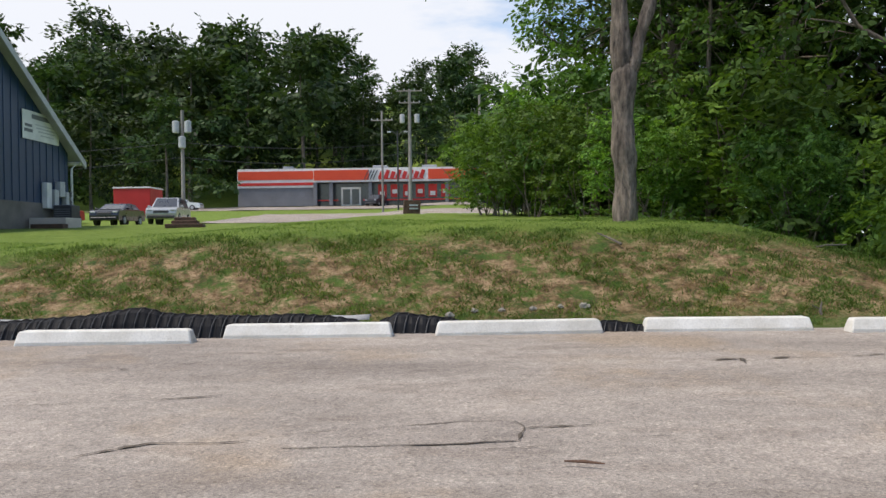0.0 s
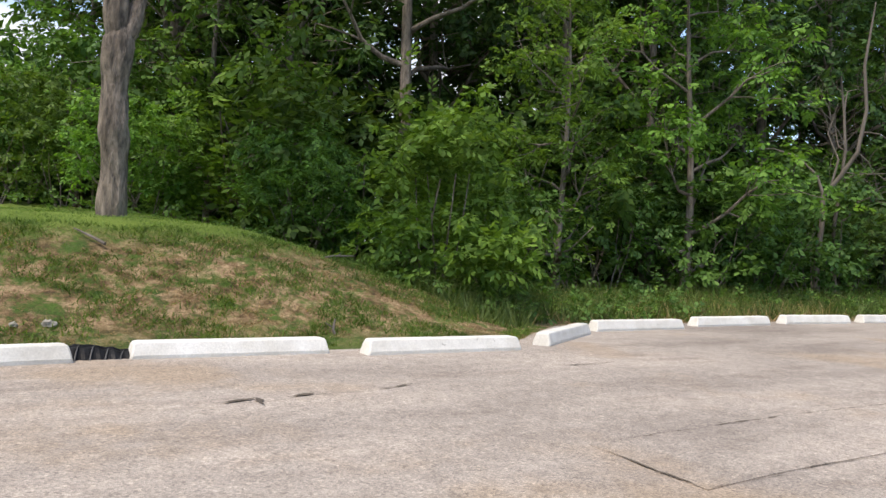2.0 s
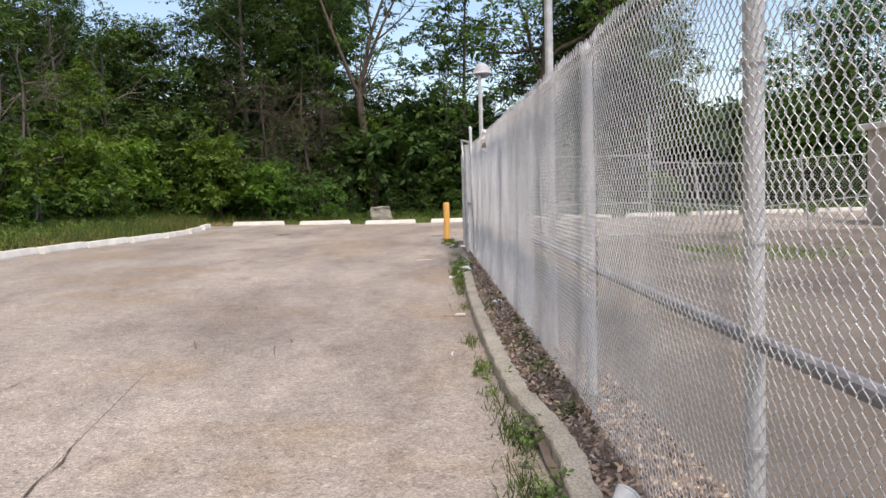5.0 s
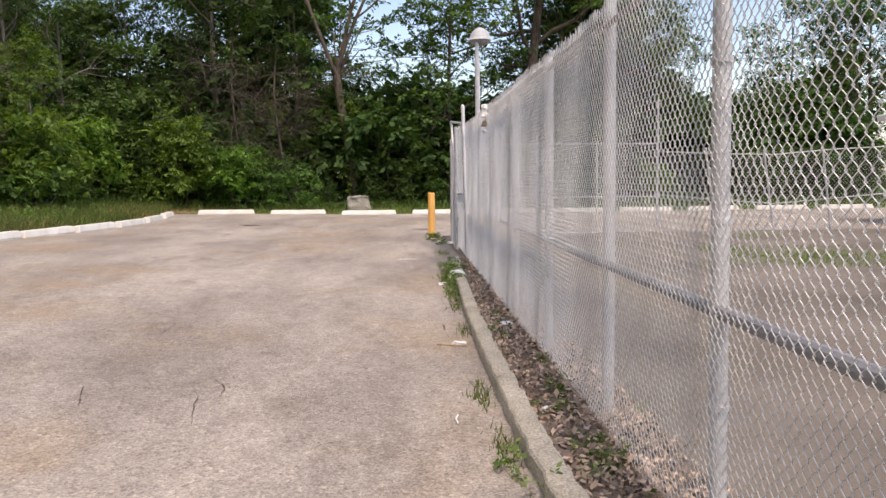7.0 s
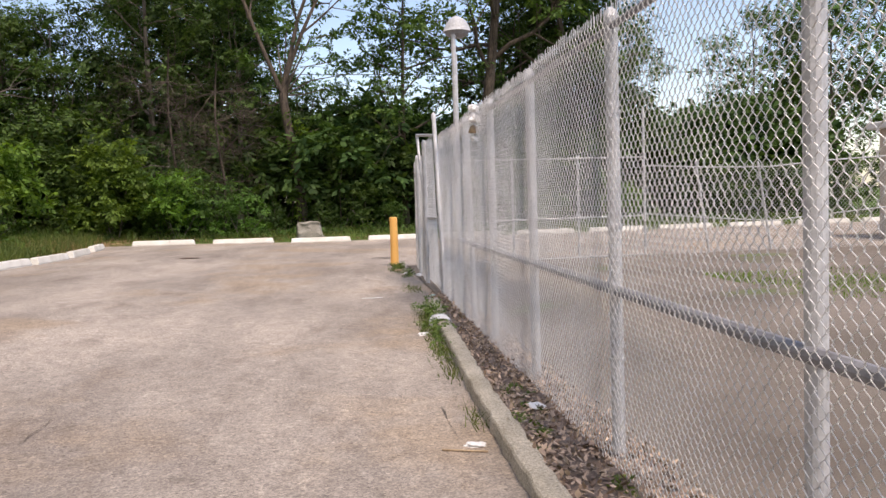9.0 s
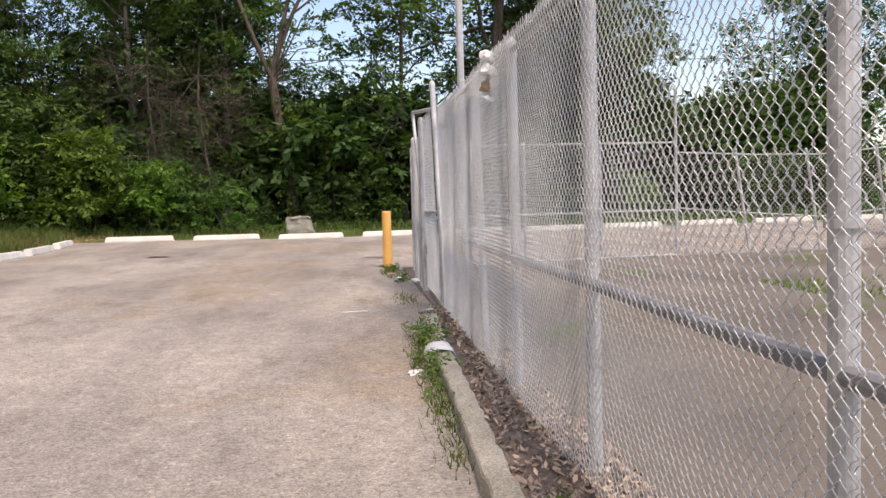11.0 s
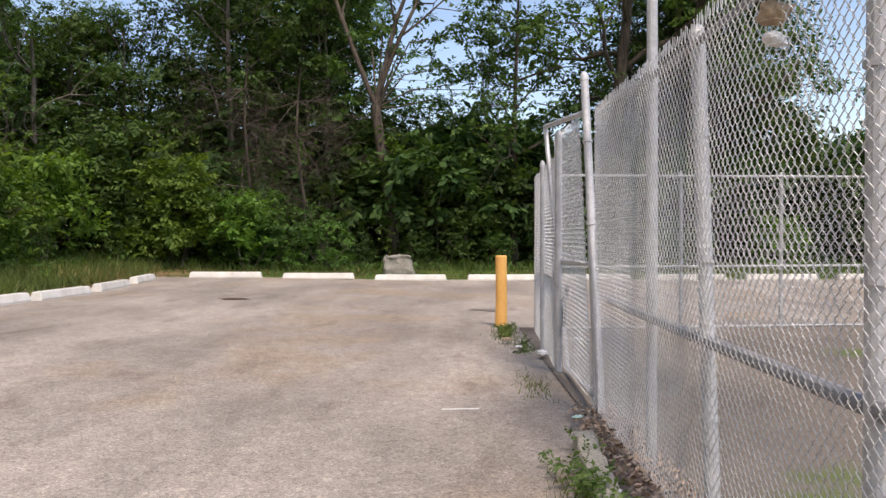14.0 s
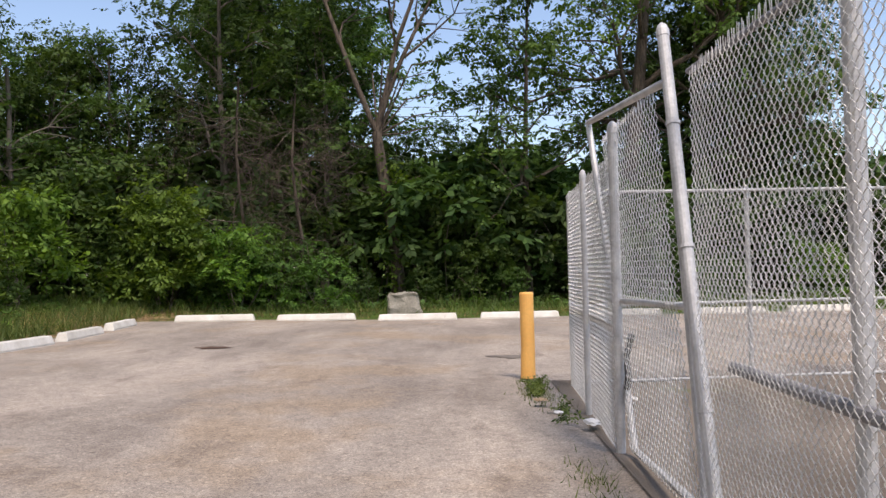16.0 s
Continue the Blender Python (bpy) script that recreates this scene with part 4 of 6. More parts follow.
def lawn_tree_meshes():
    """A rugged old trunk, ridged bark in the mesh, that forks, with a high crown."""
    rng = np.random.RandomState(51)
    g, tips = Geo(), []

    def rugged(path, r0, r1, sides=34, rings=60):
        o = len(g.v)
        for i in range(rings):
            t = i / (rings - 1)
            k = min(int(t * (len(path) - 1)), len(path) - 2)
            p = Vector(path[k]).lerp(Vector(path[k + 1]), t * (len(path) - 1) - k)
            r = r0 + (r1 - r0) * t + (0.10 if r1 > 0.15 else -0.05) * max(0.0, 0.06 - t) / 0.06 + 0.02 * math.sin(t * 17)
            r *= 1 - (0.65 * max(0.0, t - 0.88) / 0.12 if r1 > 0.15 else 0.0)
            for a in range(sides):
                w = 2 * math.pi * a / sides
                rr = r * (1 + 0.10 * noise.noise(Vector((math.cos(w) * 2.2, math.sin(w) * 2.2, t * 9))) + 0.13 * noise.noise(Vector((math.cos(w) * 6, math.sin(w) * 6, t * 11))))
                g.v.append((p.x + math.cos(w) * rr, p.y + math.sin(w) * rr, p.z))
        for i in range(rings - 1):
            for a in range(sides):
                b = (a + 1) % sides
                g.f.append((o + i * sides + a, o + i * sides + b, o + (i + 1) * sides + b, o + (i + 1) * sides + a))
                g.mi.append(0)

    rugged([(0, 0, -0.2), (0.02, 0, 0.7), (-0.02, 0, 1.4), (-0.02, 0, 2.2), (0.03, 0, 2.95)], 0.19, 0.20)
    rugged([(0.07, 0, 2.5), (0.27, 0, 3.2), (0.47, 0, 3.8), (0.7, 0.2, 5.6), (0.9, 0.3, 8)], 0.14, 0.06, 26, 34)
    rugged([(-0.03, 0, 2.5), (-0.06, 0, 3.8), (-0.1, 0, 5.4), (-0.3, 0, 8), (-0.6, 0.2, 11)], 0.17, 0.06, 28, 44)
    for k in range(11):
        a = k * 2.4
        branch_out(g, (-0.15, 0.05, 4.6 + 0.5 * k), (math.cos(a), math.sin(a), 0.25), 3.6 - 0.15 * k, 0.06, 1, rng, tips)
    branch_out(g, (-0.1, 0, 5.3), (-1, -0.3, 0.05), 2.4, 0.05, 1, rng, tips, 0.2, (2, 4), -0.05)
    tips = np.array(tips)
    V, F = leaf_cloud(tips, 0.8 * rng.uniform(0.6, 1.2, len(tips)), [45] * len(tips), 0.22, rng, 0.4)
    return mesh_of("trunk", g, M_BARK_OLD, True), np_mesh("crown", V, F, M_LEAF)


plant("tree", lawn_tree_meshes(), "grey-barked mature tree standing alone on the lawn above the bank", "tree", 4.50, 13.55, 1.0, 0)


# vine-clad forked tree at the lot's end
def forked_tree():
    rng = np.random.RandomState(61)
    g, tips = Geo(), []
    stem = [Vector(p) for p in ((0, 0, -0.1), (-0.1, 0.02, 1.4), (-0.2, 0.2, 2.8), (-0.2, 0.42, 4.2), (-0.2, 0.55, 5.2))]
    g.tube(stem, [0.24, 0.19, 0.17, 0.16, 0.15], 10, cap=False)
    for d, l in (((0, 0.35, 1), 5.5), ((0.1, -0.40, 1), 5.2), ((-0.3, -0.05, 1), 4.6)):
        branch_out(g, stem[-1], d, l, 0.10, 2, rng, tips, 0.16, (2, 3), 0.12)
    tips = np.array([t for t in tips if t[2] > 5.6])
    V, F = leaf_cloud(tips, 0.45 * rng.uniform(0.6, 1.2, len(tips)), [int(rng.uniform(14, 46)) for _ in tips], 0.21, rng, 0.5)
    boughs = [(0.2, -1.5, 6.4), (0.1, -1.9, 5.9), (0, -1.2, 5.4), (0.2, -1.0, 7.0), (0, -0.7, 3.9), (0.1, -1.1, 3.7), (0, 1.1, 5.6), (0, 1.6, 6.3), (0.1, 1.0, 7.2), (0, 1.7, 5.0), (0, 0.2, 7.6), (0, -1.9, 7.4)]
    for bx, by, bz in boughs:
        g.tube([Vector((-0.2, 0.5, min(bz, 5.1))), Vector((-0.1, 0.25 + by * 0.4, bz - 0.25)), Vector((bx, by, bz))], [0.035, 0.022, 0.01], 5, cap=False)
    boughs = np.repeat(np.array(boughs), 4, 0) + rng.normal(scale=0.28, size=(len(boughs) * 4, 3))
    V3, F3 = leaf_cloud(boughs, 0.34 * rng.uniform(0.6, 1.3, len(boughs)), [40] * len(boughs), 0.18, rng, 0.5)
    V, F = np.concatenate([V, V3]), np.concatenate([F, F3 + len(V)])
    V2, F2 = leaf_cloud([(-0.12, 0.1, 0.5 + 0.4 * k) for k in range(10)], [0.42] * 10, [70] * 10, 0.17, rng, 0.8)
    return mesh_of("trunk", g, M_BARK_SHADED, True), np_mesh("crown", V, F, M_LEAF_DARK), np_mesh("vine", V2, F2, M_LEAF_BRIGHT)


plant("tree", forked_tree(), "brown forked tree with leafy boughs and a vine-clad trunk", "tree", 39.9, 3.75, 1.0, 0, "", None, ("trunk", "crown", "vine"))


def bare_tree(seed, height, r, twigs, lean=0.05, depth=1):
    rng = np.random.RandomState(seed)
    g, tips = Geo(), []
    pts = [Vector((lean * height * (i / 6) + 0.08 * math.sin(i * 1.7 + seed), 0.1 * math.sin(i * 1.1), height * i / 6)) for i in range(7)]
    g.tube(pts, [r * (1.15 - 0.1 * i) for i in range(7)], 8, cap=True)
    for k in range(twigs):
        i = rng.randint(2, 6)
        a = rng.uniform(0, 6.28)
        branch_out(g, pts[i], (math.cos(a), math.sin(a), 0.5 if depth == 1 else -0.1), height * rng.uniform(0.2, 0.34), r * (0.45 if depth == 1 else 0.25), depth, rng, tips, 0.3, lift=0.15 if depth == 1 else -0.12)
    return mesh_of("bare_trunk", g, M_BARK_SHADED if depth > 1 else M_DEAD, True)


def crooked_tree():
    """A slim trunk that bends over, one arching bare branch, hanging twigs."""
    rng = np.random.RandomState(77)
    g, tips = Geo(), []
    r = Vector((0.33, -0.94, 0))
    at = lambda a, z: r * a + Vector((0, 0, z))
    g.tube([at(0, 0), at(-0.03, 0.9), at(0.05, 1.8), at(0.06, 2.5)], [0.085, 0.065, 0.06, 0.058], 9, cap=False)
    g.tube([at(0.06, 2.45), at(0.4, 2.9), at(0.75, 3.45), at(0.9, 4.4), at(0.82, 5.4), at(1.0, 6.8)], [0.055, 0.05, 0.045, 0.04, 0.035, 0.015], 8, cap=False)
    g.tube([at(0.05, 2.5), at(-0.1, 2.95), at(-0.55, 3.4), at(-1.1, 3.6), at(-1.6, 3.62)], [0.04, 0.032, 0.024, 0.016, 0.006], 7, cap=False)
    g.tube([at(0.2, 2.6), at(0.35, 3.3), at(0.1, 3.9), at(0.3, 4.6)], [0.03, 0.025, 0.018, 0.006], 6, cap=False)
    for a, z, d in ((0.75, 3.45, 0.5), (0.9, 4.2, -0.6), (0.5, 3.0, 0.7), (0.85, 3.9, 0.8), (-0.5, 3.4, -0.3), (0.9, 4.8, -0.5)):
        branch_out(g, at(a, z), r * d + Vector((0.2, 0, -0.3)), 1.3, 0.014, 1, rng, tips, 0.3, (2, 3), -0.2)
    return mesh_of("bare_trunk", g, M_DEAD, True)


tagged(new("dead_tree", crooked_tree()), "crooked bare grey tree trunk bent over before the woods", "dead tree").matrix_world = pose(19.8, 12.5, float(land_z(19.8, 12.5)) - 0.05)
for bx, by, bh, br, bt, bl in ((24.7, 12.6, 5.6, 0.06, 0, "slim bare tree trunk at the woods' edge"),
                               (25.7, 12.5, 4.9, 0.075, 0, "straight bare pole-like trunk at the woods' edge"), (27.3, 12.3, 4.8, 0.05, 12, "dead leafless brush with pale stems"),
                               (28.2, 12.6, 4.3, 0.045, 12, "dead leafless brush with pale stems"), (21.2, 12.9, 5.6, 0.05, 6, "crooked bare grey tree trunk in front of the woods"),
                               (38.5, 6.4, 6.0, 0.05, 34, "dead tangled tree with drooping bare branches"), (38.6, 8.0, 6.4, 0.05, 34, "dead tangled tree with drooping bare branches"), (37.2, 13.6, 6.4, 0.09, 6, "bare forked trunk at the corner of the woods")):
    tagged(new("dead_tree", bare_tree(int(bx * 10), bh, br, bt, 0.05, 2 if bt > 20 else 1)), bl, "dead tree").matrix_world = pose(bx, by, float(land_z(bx, by)) - 0.05, 0, 0, bx * 70)

# wooded hill
for row, (hy, n) in enumerate(((138, 14), (151, 14), (167, 13), (186, 13))):
    for k in range(n):
        hx = -88 + 135 * (k + rs.uniform(0.1, 0.9)) / n
        sc = rs.uniform(1.12, 1.55) * (0.72 if hx > -21 else 1.0)
        plant("tree", HILL[rs.randint(0, 2)], "dark green broadleaf tree on the wooded hillside", "tree", hx, hy + rs.uniform(-4, 4), sc, rs.uniform(0, 360), "trees on the hill")
for k in range(10):
    plant("tree", HILL[k % 2], "dark green broadleaf tree beyond the roadside", "tree", -38 - 5.5 * k, 108 + rs.uniform(-9, 14), 0.8, rs.uniform(0, 360), "trees on the hill")
for hx, hy, sc in ((12, 118, 0.8), (17, 105, 0.8), (9, 92, 0.55), (22, 90, 0.8), (20, 70, 0.7), (28, 76, 0.8)):
    plant("tree", HILL[0], "dark green broadleaf tree beyond the roadside", "tree", hx, hy, sc, hx * 31, "trees on the hill")


# ---- grass, weeds and fallen leaves ----
def blades(name, pts, h0, h1, width, mat, label, category, seed, zf=land_z, lean=0.5):
    rng = np.random.RandomState(seed)
    pts = np.asarray(pts)
    n = len(pts)
    z = zf(pts[:, 0], pts[:, 1])
    a = rng.uniform(0, 6.28, n)
    h = rng.uniform(h0, h1, n)
    base = np.stack([pts[:, 0], pts[:, 1], z - 0.01], 1)
    side = np.stack([np.cos(a), np.sin(a), 0 * a], 1) * (width * rng.uniform(0.6, 1.4, n))[:, None]
    tip = base + np.stack([rng.normal(scale=lean, size=n) * h, rng.normal(scale=lean, size=n) * h, h], 1)
    v = np.stack([base - side, base + side, tip], 1).reshape(-1, 3)
    ob = new(name, np_mesh(name, v, np.arange(n * 3).reshape(-1, 3), mat))
    return tagged(ob, label, category, kind="stuff")


def scatter(n, x0, x1, y0, y1, seed, clumpy=0.0, keep=None):
    rng = np.random.RandomState(seed)
    p = np.stack([rng.uniform(x0, x1, n), rng.uniform(y0, y1, n)], 1)
    if clumpy:
        p = p[jitter(p[:, 0], p[:, 1], clumpy) + 0.5 * jitter(p[:, 0] + 9, p[:, 1], clumpy * 2.3) + rng.uniform(-0.45, 0.45, len(p)) > 0]
    if keep is not None:
        p = p[keep(p[:, 0], p[:, 1])]
    return p


beyond = lambda d: (lambda x, y: y > lot_edge(x) + d)
blades("grass", np.concatenate([scatter(120000, -9, 9.5, 8.4, 11.4, 1, 3.4, beyond(0.25))]), 0.02, 0.085, 0.007, M_BLADE, "short green grass tufts on the bank", "grass", 1, lean=0.8)
blades("grass", scatter(70000, -10, 9.5, 10.9, 16.5, 2), 0.015, 0.045, 0.006, M_WEED, "short bright mown lawn grass above the bank", "grass", 7, lean=0.8)
blades("straw", scatter(38000, -9, 8.5, 8.7, 11.2, 3, 2.2, beyond(0.25)), 0.015, 0.05, 0.006, M_STRAW, "dry straw-coloured grass and thatch on the bank", "straw", 2, lean=1.2)
blades("weeds", np.concatenate([scatter(30000, 8.0, 37, 9.6, 13.0, 4, 0.0, beyond(0.45)), scatter(5000, 35.6, 38.5, -16, 10.5, 5)]), 0.10, 0.42, 0.010, M_WEED_OLIVE, "tall rough grass and weeds before the woods", "weeds", 3)
blades("weeds", scatter(12000, 8.5, 36, 9.8, 12.5, 12, 0.9, beyond(0.35)), 0.08, 0.34, 0.008, M_STRAW, "dry olive grass stalks among the weeds", "dry grass", 8, lean=0.6)
blades("weeds", scatter(7000, 35.0, 37.0, -16, 10.5, 6, 1.5), 0.04, 0.16, 0.006, M_STRAW, "dry grass strip behind the wheel stops", "dry grass", 4, lean=0.9)
blades("grass", scatter(9000, 16.4, 19.6, -6.6, -2.6, 9, 0.9), 0.02, 0.07, 0.006, M_WEED, "low green grass patch in the yard", "grass", 6, lambda x, y: 0 * x + 0.05)


def undergrowth(pts, radius, leaf, each, mat, label, seed):
    """Low leafy ground cover, too small to count plant by plant."""
    rng = np.random.RandomState(seed)
    z = land_z(pts[:, 0], pts[:, 1])
    c = np.stack([pts[:, 0], pts[:, 1], z + 0.12], 1)
    V, F = leaf_cloud(c, radius * rng.uniform(0.5, 1.3, len(c)), [each] * len(c), leaf, rng, 0.6, 0.9)
    ob = new("undergrowth", np_mesh("undergrowth", V, F, mat))
    return tagged(ob, label, "undergrowth", kind="stuff")


undergrowth(np.concatenate([scatter(420, 8.5, 36.5, 11.0, 13.2, 21), scatter(130, 8.0, 14, 10.4, 12.5, 22)]), 0.34, 0.10, 26, M_LEAF, "low leafy undergrowth at the woods' edge", 31)
undergrowth(scatter(260, 36.6, 38.8, -16, 11, 23), 0.36, 0.10, 26, M_LEAF_DARK, "low leafy undergrowth before the far bushes", 32)
undergrowth(scatter(120, 3.5, 9.0, 12.4, 18.0, 24, 0, lambda x, y: y > 20.5 - x), 0.35, 0.10, 26, M_LEAF, "low leafy undergrowth beside the lawn", 33)
undergrowth(scatter(900, 9.0, 31, 10.2, 12.6, 25, 0.5, beyond(0.6)), 0.34, 0.06, 35, M_WEED, "light green leafy weeds between wheel stops and woods", 34)
flat_z = lambda h: (lambda x, y: 0 * x + h)
tuft_rng = np.random.RandomState(8)
tufts = []
for cx, cy, n, rr in ((6.23, 1.86, 260, 0.1), (6.82, 1.83, 320, 0.1), (7.42, 1.74, 300, 0.1), (8.3, 1.7, 260, 0.1), (8.89, 1.72, 120, 0.1), (9.85, 1.73, 100, 0.08), (10.82, 1.74, 120, 0.08), (9.66, 1.36, 150, 0.1), (10.44, 1.33, 130, 0.1), (12.78, 1.66, 70, 0.08), (14.08, 1.62, 160, 0.10), (14.77, 1.6, 200, 0.10), (15.47, 1.56, 300, 0.12), (16.07, 1.55, 420, 0.14), (16.66, 1.52, 320, 0.12), (13.08, 1.38, 90, 0.08), (19.51, 1.42, 150, 0.15), (22.64, 1.42, 300, 0.2), (23.22, 1.4, 240, 0.15)):
    tufts.append(np.stack([tuft_rng.normal(cx, rr * 2.0, n), tuft_rng.normal(cy, rr * 0.45, n)], 1))
blades("weeds", np.concatenate(tufts), 0.015, 0.075, 0.0035, M_WEED_OLIVE, "green weed tufts growing along the kerb", "weeds", 5, flat_z(0.03), 0.4)


def leafy_weeds(spots, label, seed, mat):
    """Small broad-leaved weeds, each a few leafy stems."""
    rng = np.random.RandomState(seed)
    c, r, n = [], [], []
    for cx, cy, spread, count, tall in spots:
        for _ in range(count):
            h = tall * rng.uniform(0.25, 1.0)
            c.append((rng.normal(cx, spread), rng.normal(cy, min(spread * 0.3, 0.045)), 0.03 + h * 0.6))
            r.append(0.03 + 0.35 * h)
            n.append(21)
    V, F = leaf_cloud(c, r, n, 0.034, rng, 1.0, 0.6)
    return tagged(new("weeds", np_mesh("weeds", V, F, mat)), label, "weeds", kind="stuff")


leafy_weeds([(14.4, 1.57, 0.2, 5, 0.05), (15.1, 1.55, 0.25, 9, 0.08), (15.8, 1.52, 0.25, 18, 0.15), (16.6, 1.48, 0.3, 30, 0.18), (17.1, 1.42, 0.25, 18, 0.12), (6.3, 1.80, 0.2, 8, 0.06), (7.3, 1.70, 0.2, 16, 0.12), (8.1, 1.65, 0.2, 10, 0.08), (9.6, 1.70, 0.3, 8, 0.05)],
            "broad-leaved green weeds growing out of the kerb joint", 51, M_WEED_OLIVE)
leafy_weeds([(9.6, 1.35, 0.15, 16, 0.08), (10.4, 1.40, 0.12, 14, 0.10), (10.9, 1.30, 0.12, 12, 0.08), (8.6, 1.36, 0.12, 12, 0.08), (12.3, 1.42, 0.12, 12, 0.08), (13.0, 1.36, 0.15, 12, 0.08), (11.5, 1.28, 0.1, 8, 0.06), (22.7, 1.42, 0.25, 20, 0.10), (23.3, 1.36, 0.2, 16, 0.10), (21.5, 1.30, 0.3, 14, 0.08)],
            "low olive weeds sprouting through the leaf mould", 52, M_WEED_OLIVE)


def dead_leaves(n, x0, x1, y0, y1, z, seed, keep=None, size=0.042):
    rng = np.random.RandomState(seed)
    p = scatter(n, x0, x1, y0, y1, seed, 0, keep)
    n = len(p)
    c = np.stack([p[:, 0], p[:, 1], np.full(n, z) + rng.uniform(0, 0.025, n)], 1)
    V, F = leaf_cloud(c, [0.001] * n, [1] * n, size, rng, 0.1, 2.5, 1)
    ob = new("fallen_leaves", np_mesh("fallen_leaves", V, F, M_DRYLEAF))
    return tagged(ob, "curled brown fallen leaves between kerb and fence", "leaf litter", kind="stuff")


dead_leaves(17000, 3.7, 18.6, 1.0, 1.58, 0.065, 11, lambda x, y: y < 1.55 - 0.25 * smooth01(x, 12, 17))


# ---- asphalt wear: patch, cracks ----
def ribbon(name, pts, width, lift, mat, label, category, parent=None, seed=0):
    """A thin ragged strip that lies on the asphalt."""
    rng = np.random.RandomState(seed)
    v, f = [], []
    fine = []
    for (x0, y0), (x1, y1) in zip(pts, pts[1:]):
        n = max(2, int(math.hypot(x1 - x0, y1 - y0) / 0.06))
        fine += [(x0 + (x1 - x0) * i / n, y0 + (y1 - y0) * i / n) for i in range(n)]
    fine.append(pts[-1])
    wob = 0.0
    for i, (x, y) in enumerate(fine):
        j, k = max(i - 1, 0), min(i + 1, len(fine) - 1)
        d = Vector((fine[k][0] - fine[j][0], fine[k][1] - fine[j][1])).normalized()
        wob = wob * 0.8 + rng.uniform(-0.01, 0.01)
        taper = min(1.0, 4.0 * min(i, len(fine) - 1 - i) / len(fine) + 0.15)
        w = width * 0.8 * taper * rng.uniform(0.2, 1.5) * (0.35 if math.sin(i * 0.37 + seed) > 0.55 else 1.0)
        for s in (1, -1):
            px, py = x - d.y * (w * s + wob), y + d.x * (w * s + wob)
            v.append((px, py, float(lot_z(px, py)) + lift))
    f = [(2 * i, 2 * i + 1, 2 * i + 3, 2 * i + 2) for i in range(len(fine) - 1)]
    return tagged(new(name, raw_mesh(name, v, f, mat)), label, category)


def slab(name, corners, lift, mat, label, category):
    """A thin patch on the asphalt with a real edge."""
    bm = bmesh.new()
    vs = [bm.verts.new((x, y, float(lot_z(x, y)) + lift)) for x, y in corners]
    fc = bm.faces.new(vs)
    r = bmesh.ops.extrude_face_region(bm, geom=[fc])
    for e in r["geom"]:
        if isinstance(e, bmesh.types.BMVert):
            e.co.z -= 0.02
    me = bpy.data.meshes.new(name)
    bmesh.ops.recalc_face_normals(bm, faces=bm.faces[:])
    bm.to_mesh(me)
    bm.free()
    me.materials.append(mat)
    return tagged(new(name, me), label, category)


BIG = [(5.53, 4.58), (6.68, 4.63), (7.59, 4.67), (9.73, 4.69), (9.88, 3.98), (8.53, 3.85), (7.33, 3.73), (6.13, 3.71), (5.49, 3.65)]
slab("asphalt_patch", list(reversed(BIG)), 0.006, M_ASPHALT, "smooth rectangular repair patch in the asphalt", "asphalt patch")
ribbon("crack", [(5.55, 4.55), (5.5, 3.67)], 0.010, 0.010, M_CRACK, "dark crack at the end of the repair patch", "crack", seed=1)
ribbon("crack", [(5.63, 4.6), (7.53, 4.67), (9.73, 4.69)], 0.011, 0.010, M_CRACK, "dark seam along the repair patch", "crack", seed=2)
ribbon("crack", [(5.51, 3.66), (6.13, 3.7), (7.33, 3.72), (8.53, 3.84)], 0.007, 0.010, M_CRACK, "dark broken seam along the repair patch", "crack", seed=3)
slab("asphalt_patch", [(0.6, 3.64), (1.55, 3.7), (1.95, 3.77), (1.97, 4.04), (1.93, 4.25), (1.48, 4.18), (0.55, 3.94)], 0.005, M_ASPHALT, "small rectangular repair patch in the asphalt", "asphalt patch")
for k, (pts, w) in enumerate([[[(-0.53, 3.48), (-0.31, 3.69), (-0.21, 3.76), (0.18, 3.75), (0.39, 3.78)], 0.022], [[(0.55, 3.94), (1.48, 4.18), (1.93, 4.25)], 0.007], [[(0.6, 3.64), (1.55, 3.7), (1.95, 3.77)], 0.01], [[(1.93, 4.25), (1.98, 4.07), (1.95, 3.77)], 0.014], [[(1.97, 4.01), (2.04, 4.06), (2.25, 4.08), (2.46, 4.1)], 0.026], [[(1.62, 3.58), (2.19, 3.66)], 0.006], [[(2.64, 3.82), (2.74, 3.85), (2.86, 3.85)], 0.012], [[(3.74, 6.23), (4.06, 6.33), (4.03, 6.06)], 0.03], [[(4.27, 6.29), (4.52, 6.36), (4.71, 6.29)], 0.025], [[(5.08, 6.41), (5.42, 6.51)], 0.04], [[(-0.91, 6.32), (-0.65, 6.42)], 0.025], [[(-1.49, 6.14), (-1.22, 6.12)], 0.02], [[(-0.58, 4.94), (-0.16, 5.07)], 0.014], [[(-1.62, 4.75), (-0.6, 4.92)], 0.006], [[(7.35, 6.9), (8.05, 6.95)], 0.02], [[(12.45, 1.8), (13.05, 1.82)], 0.008], [[(11.12, 3.38), (10.81, 3.27), (10.29, 3.21)], 0.003], [[(10.61, 3.83), (10.83, 3.89), (11.1, 3.95)], 0.003], [[(10.8, 3.16), (11.05, 3.17), (11.34, 3.31)], 0.003], [[(12.58, 3.96), (13.19, 3.97), (13.53, 3.81)], 0.003]]):
    ribbon("crack", pts, w, 0.009, M_CRACK, "dark crumbled crack in the worn asphalt", "crack", seed=10 + k)
bit = Geo().tube([(2.14, 3.28, 0.062), (2.24, 3.25, 0.066), (2.34, 3.22, 0.062)], [0.005, 0.010, 0.004], 7)
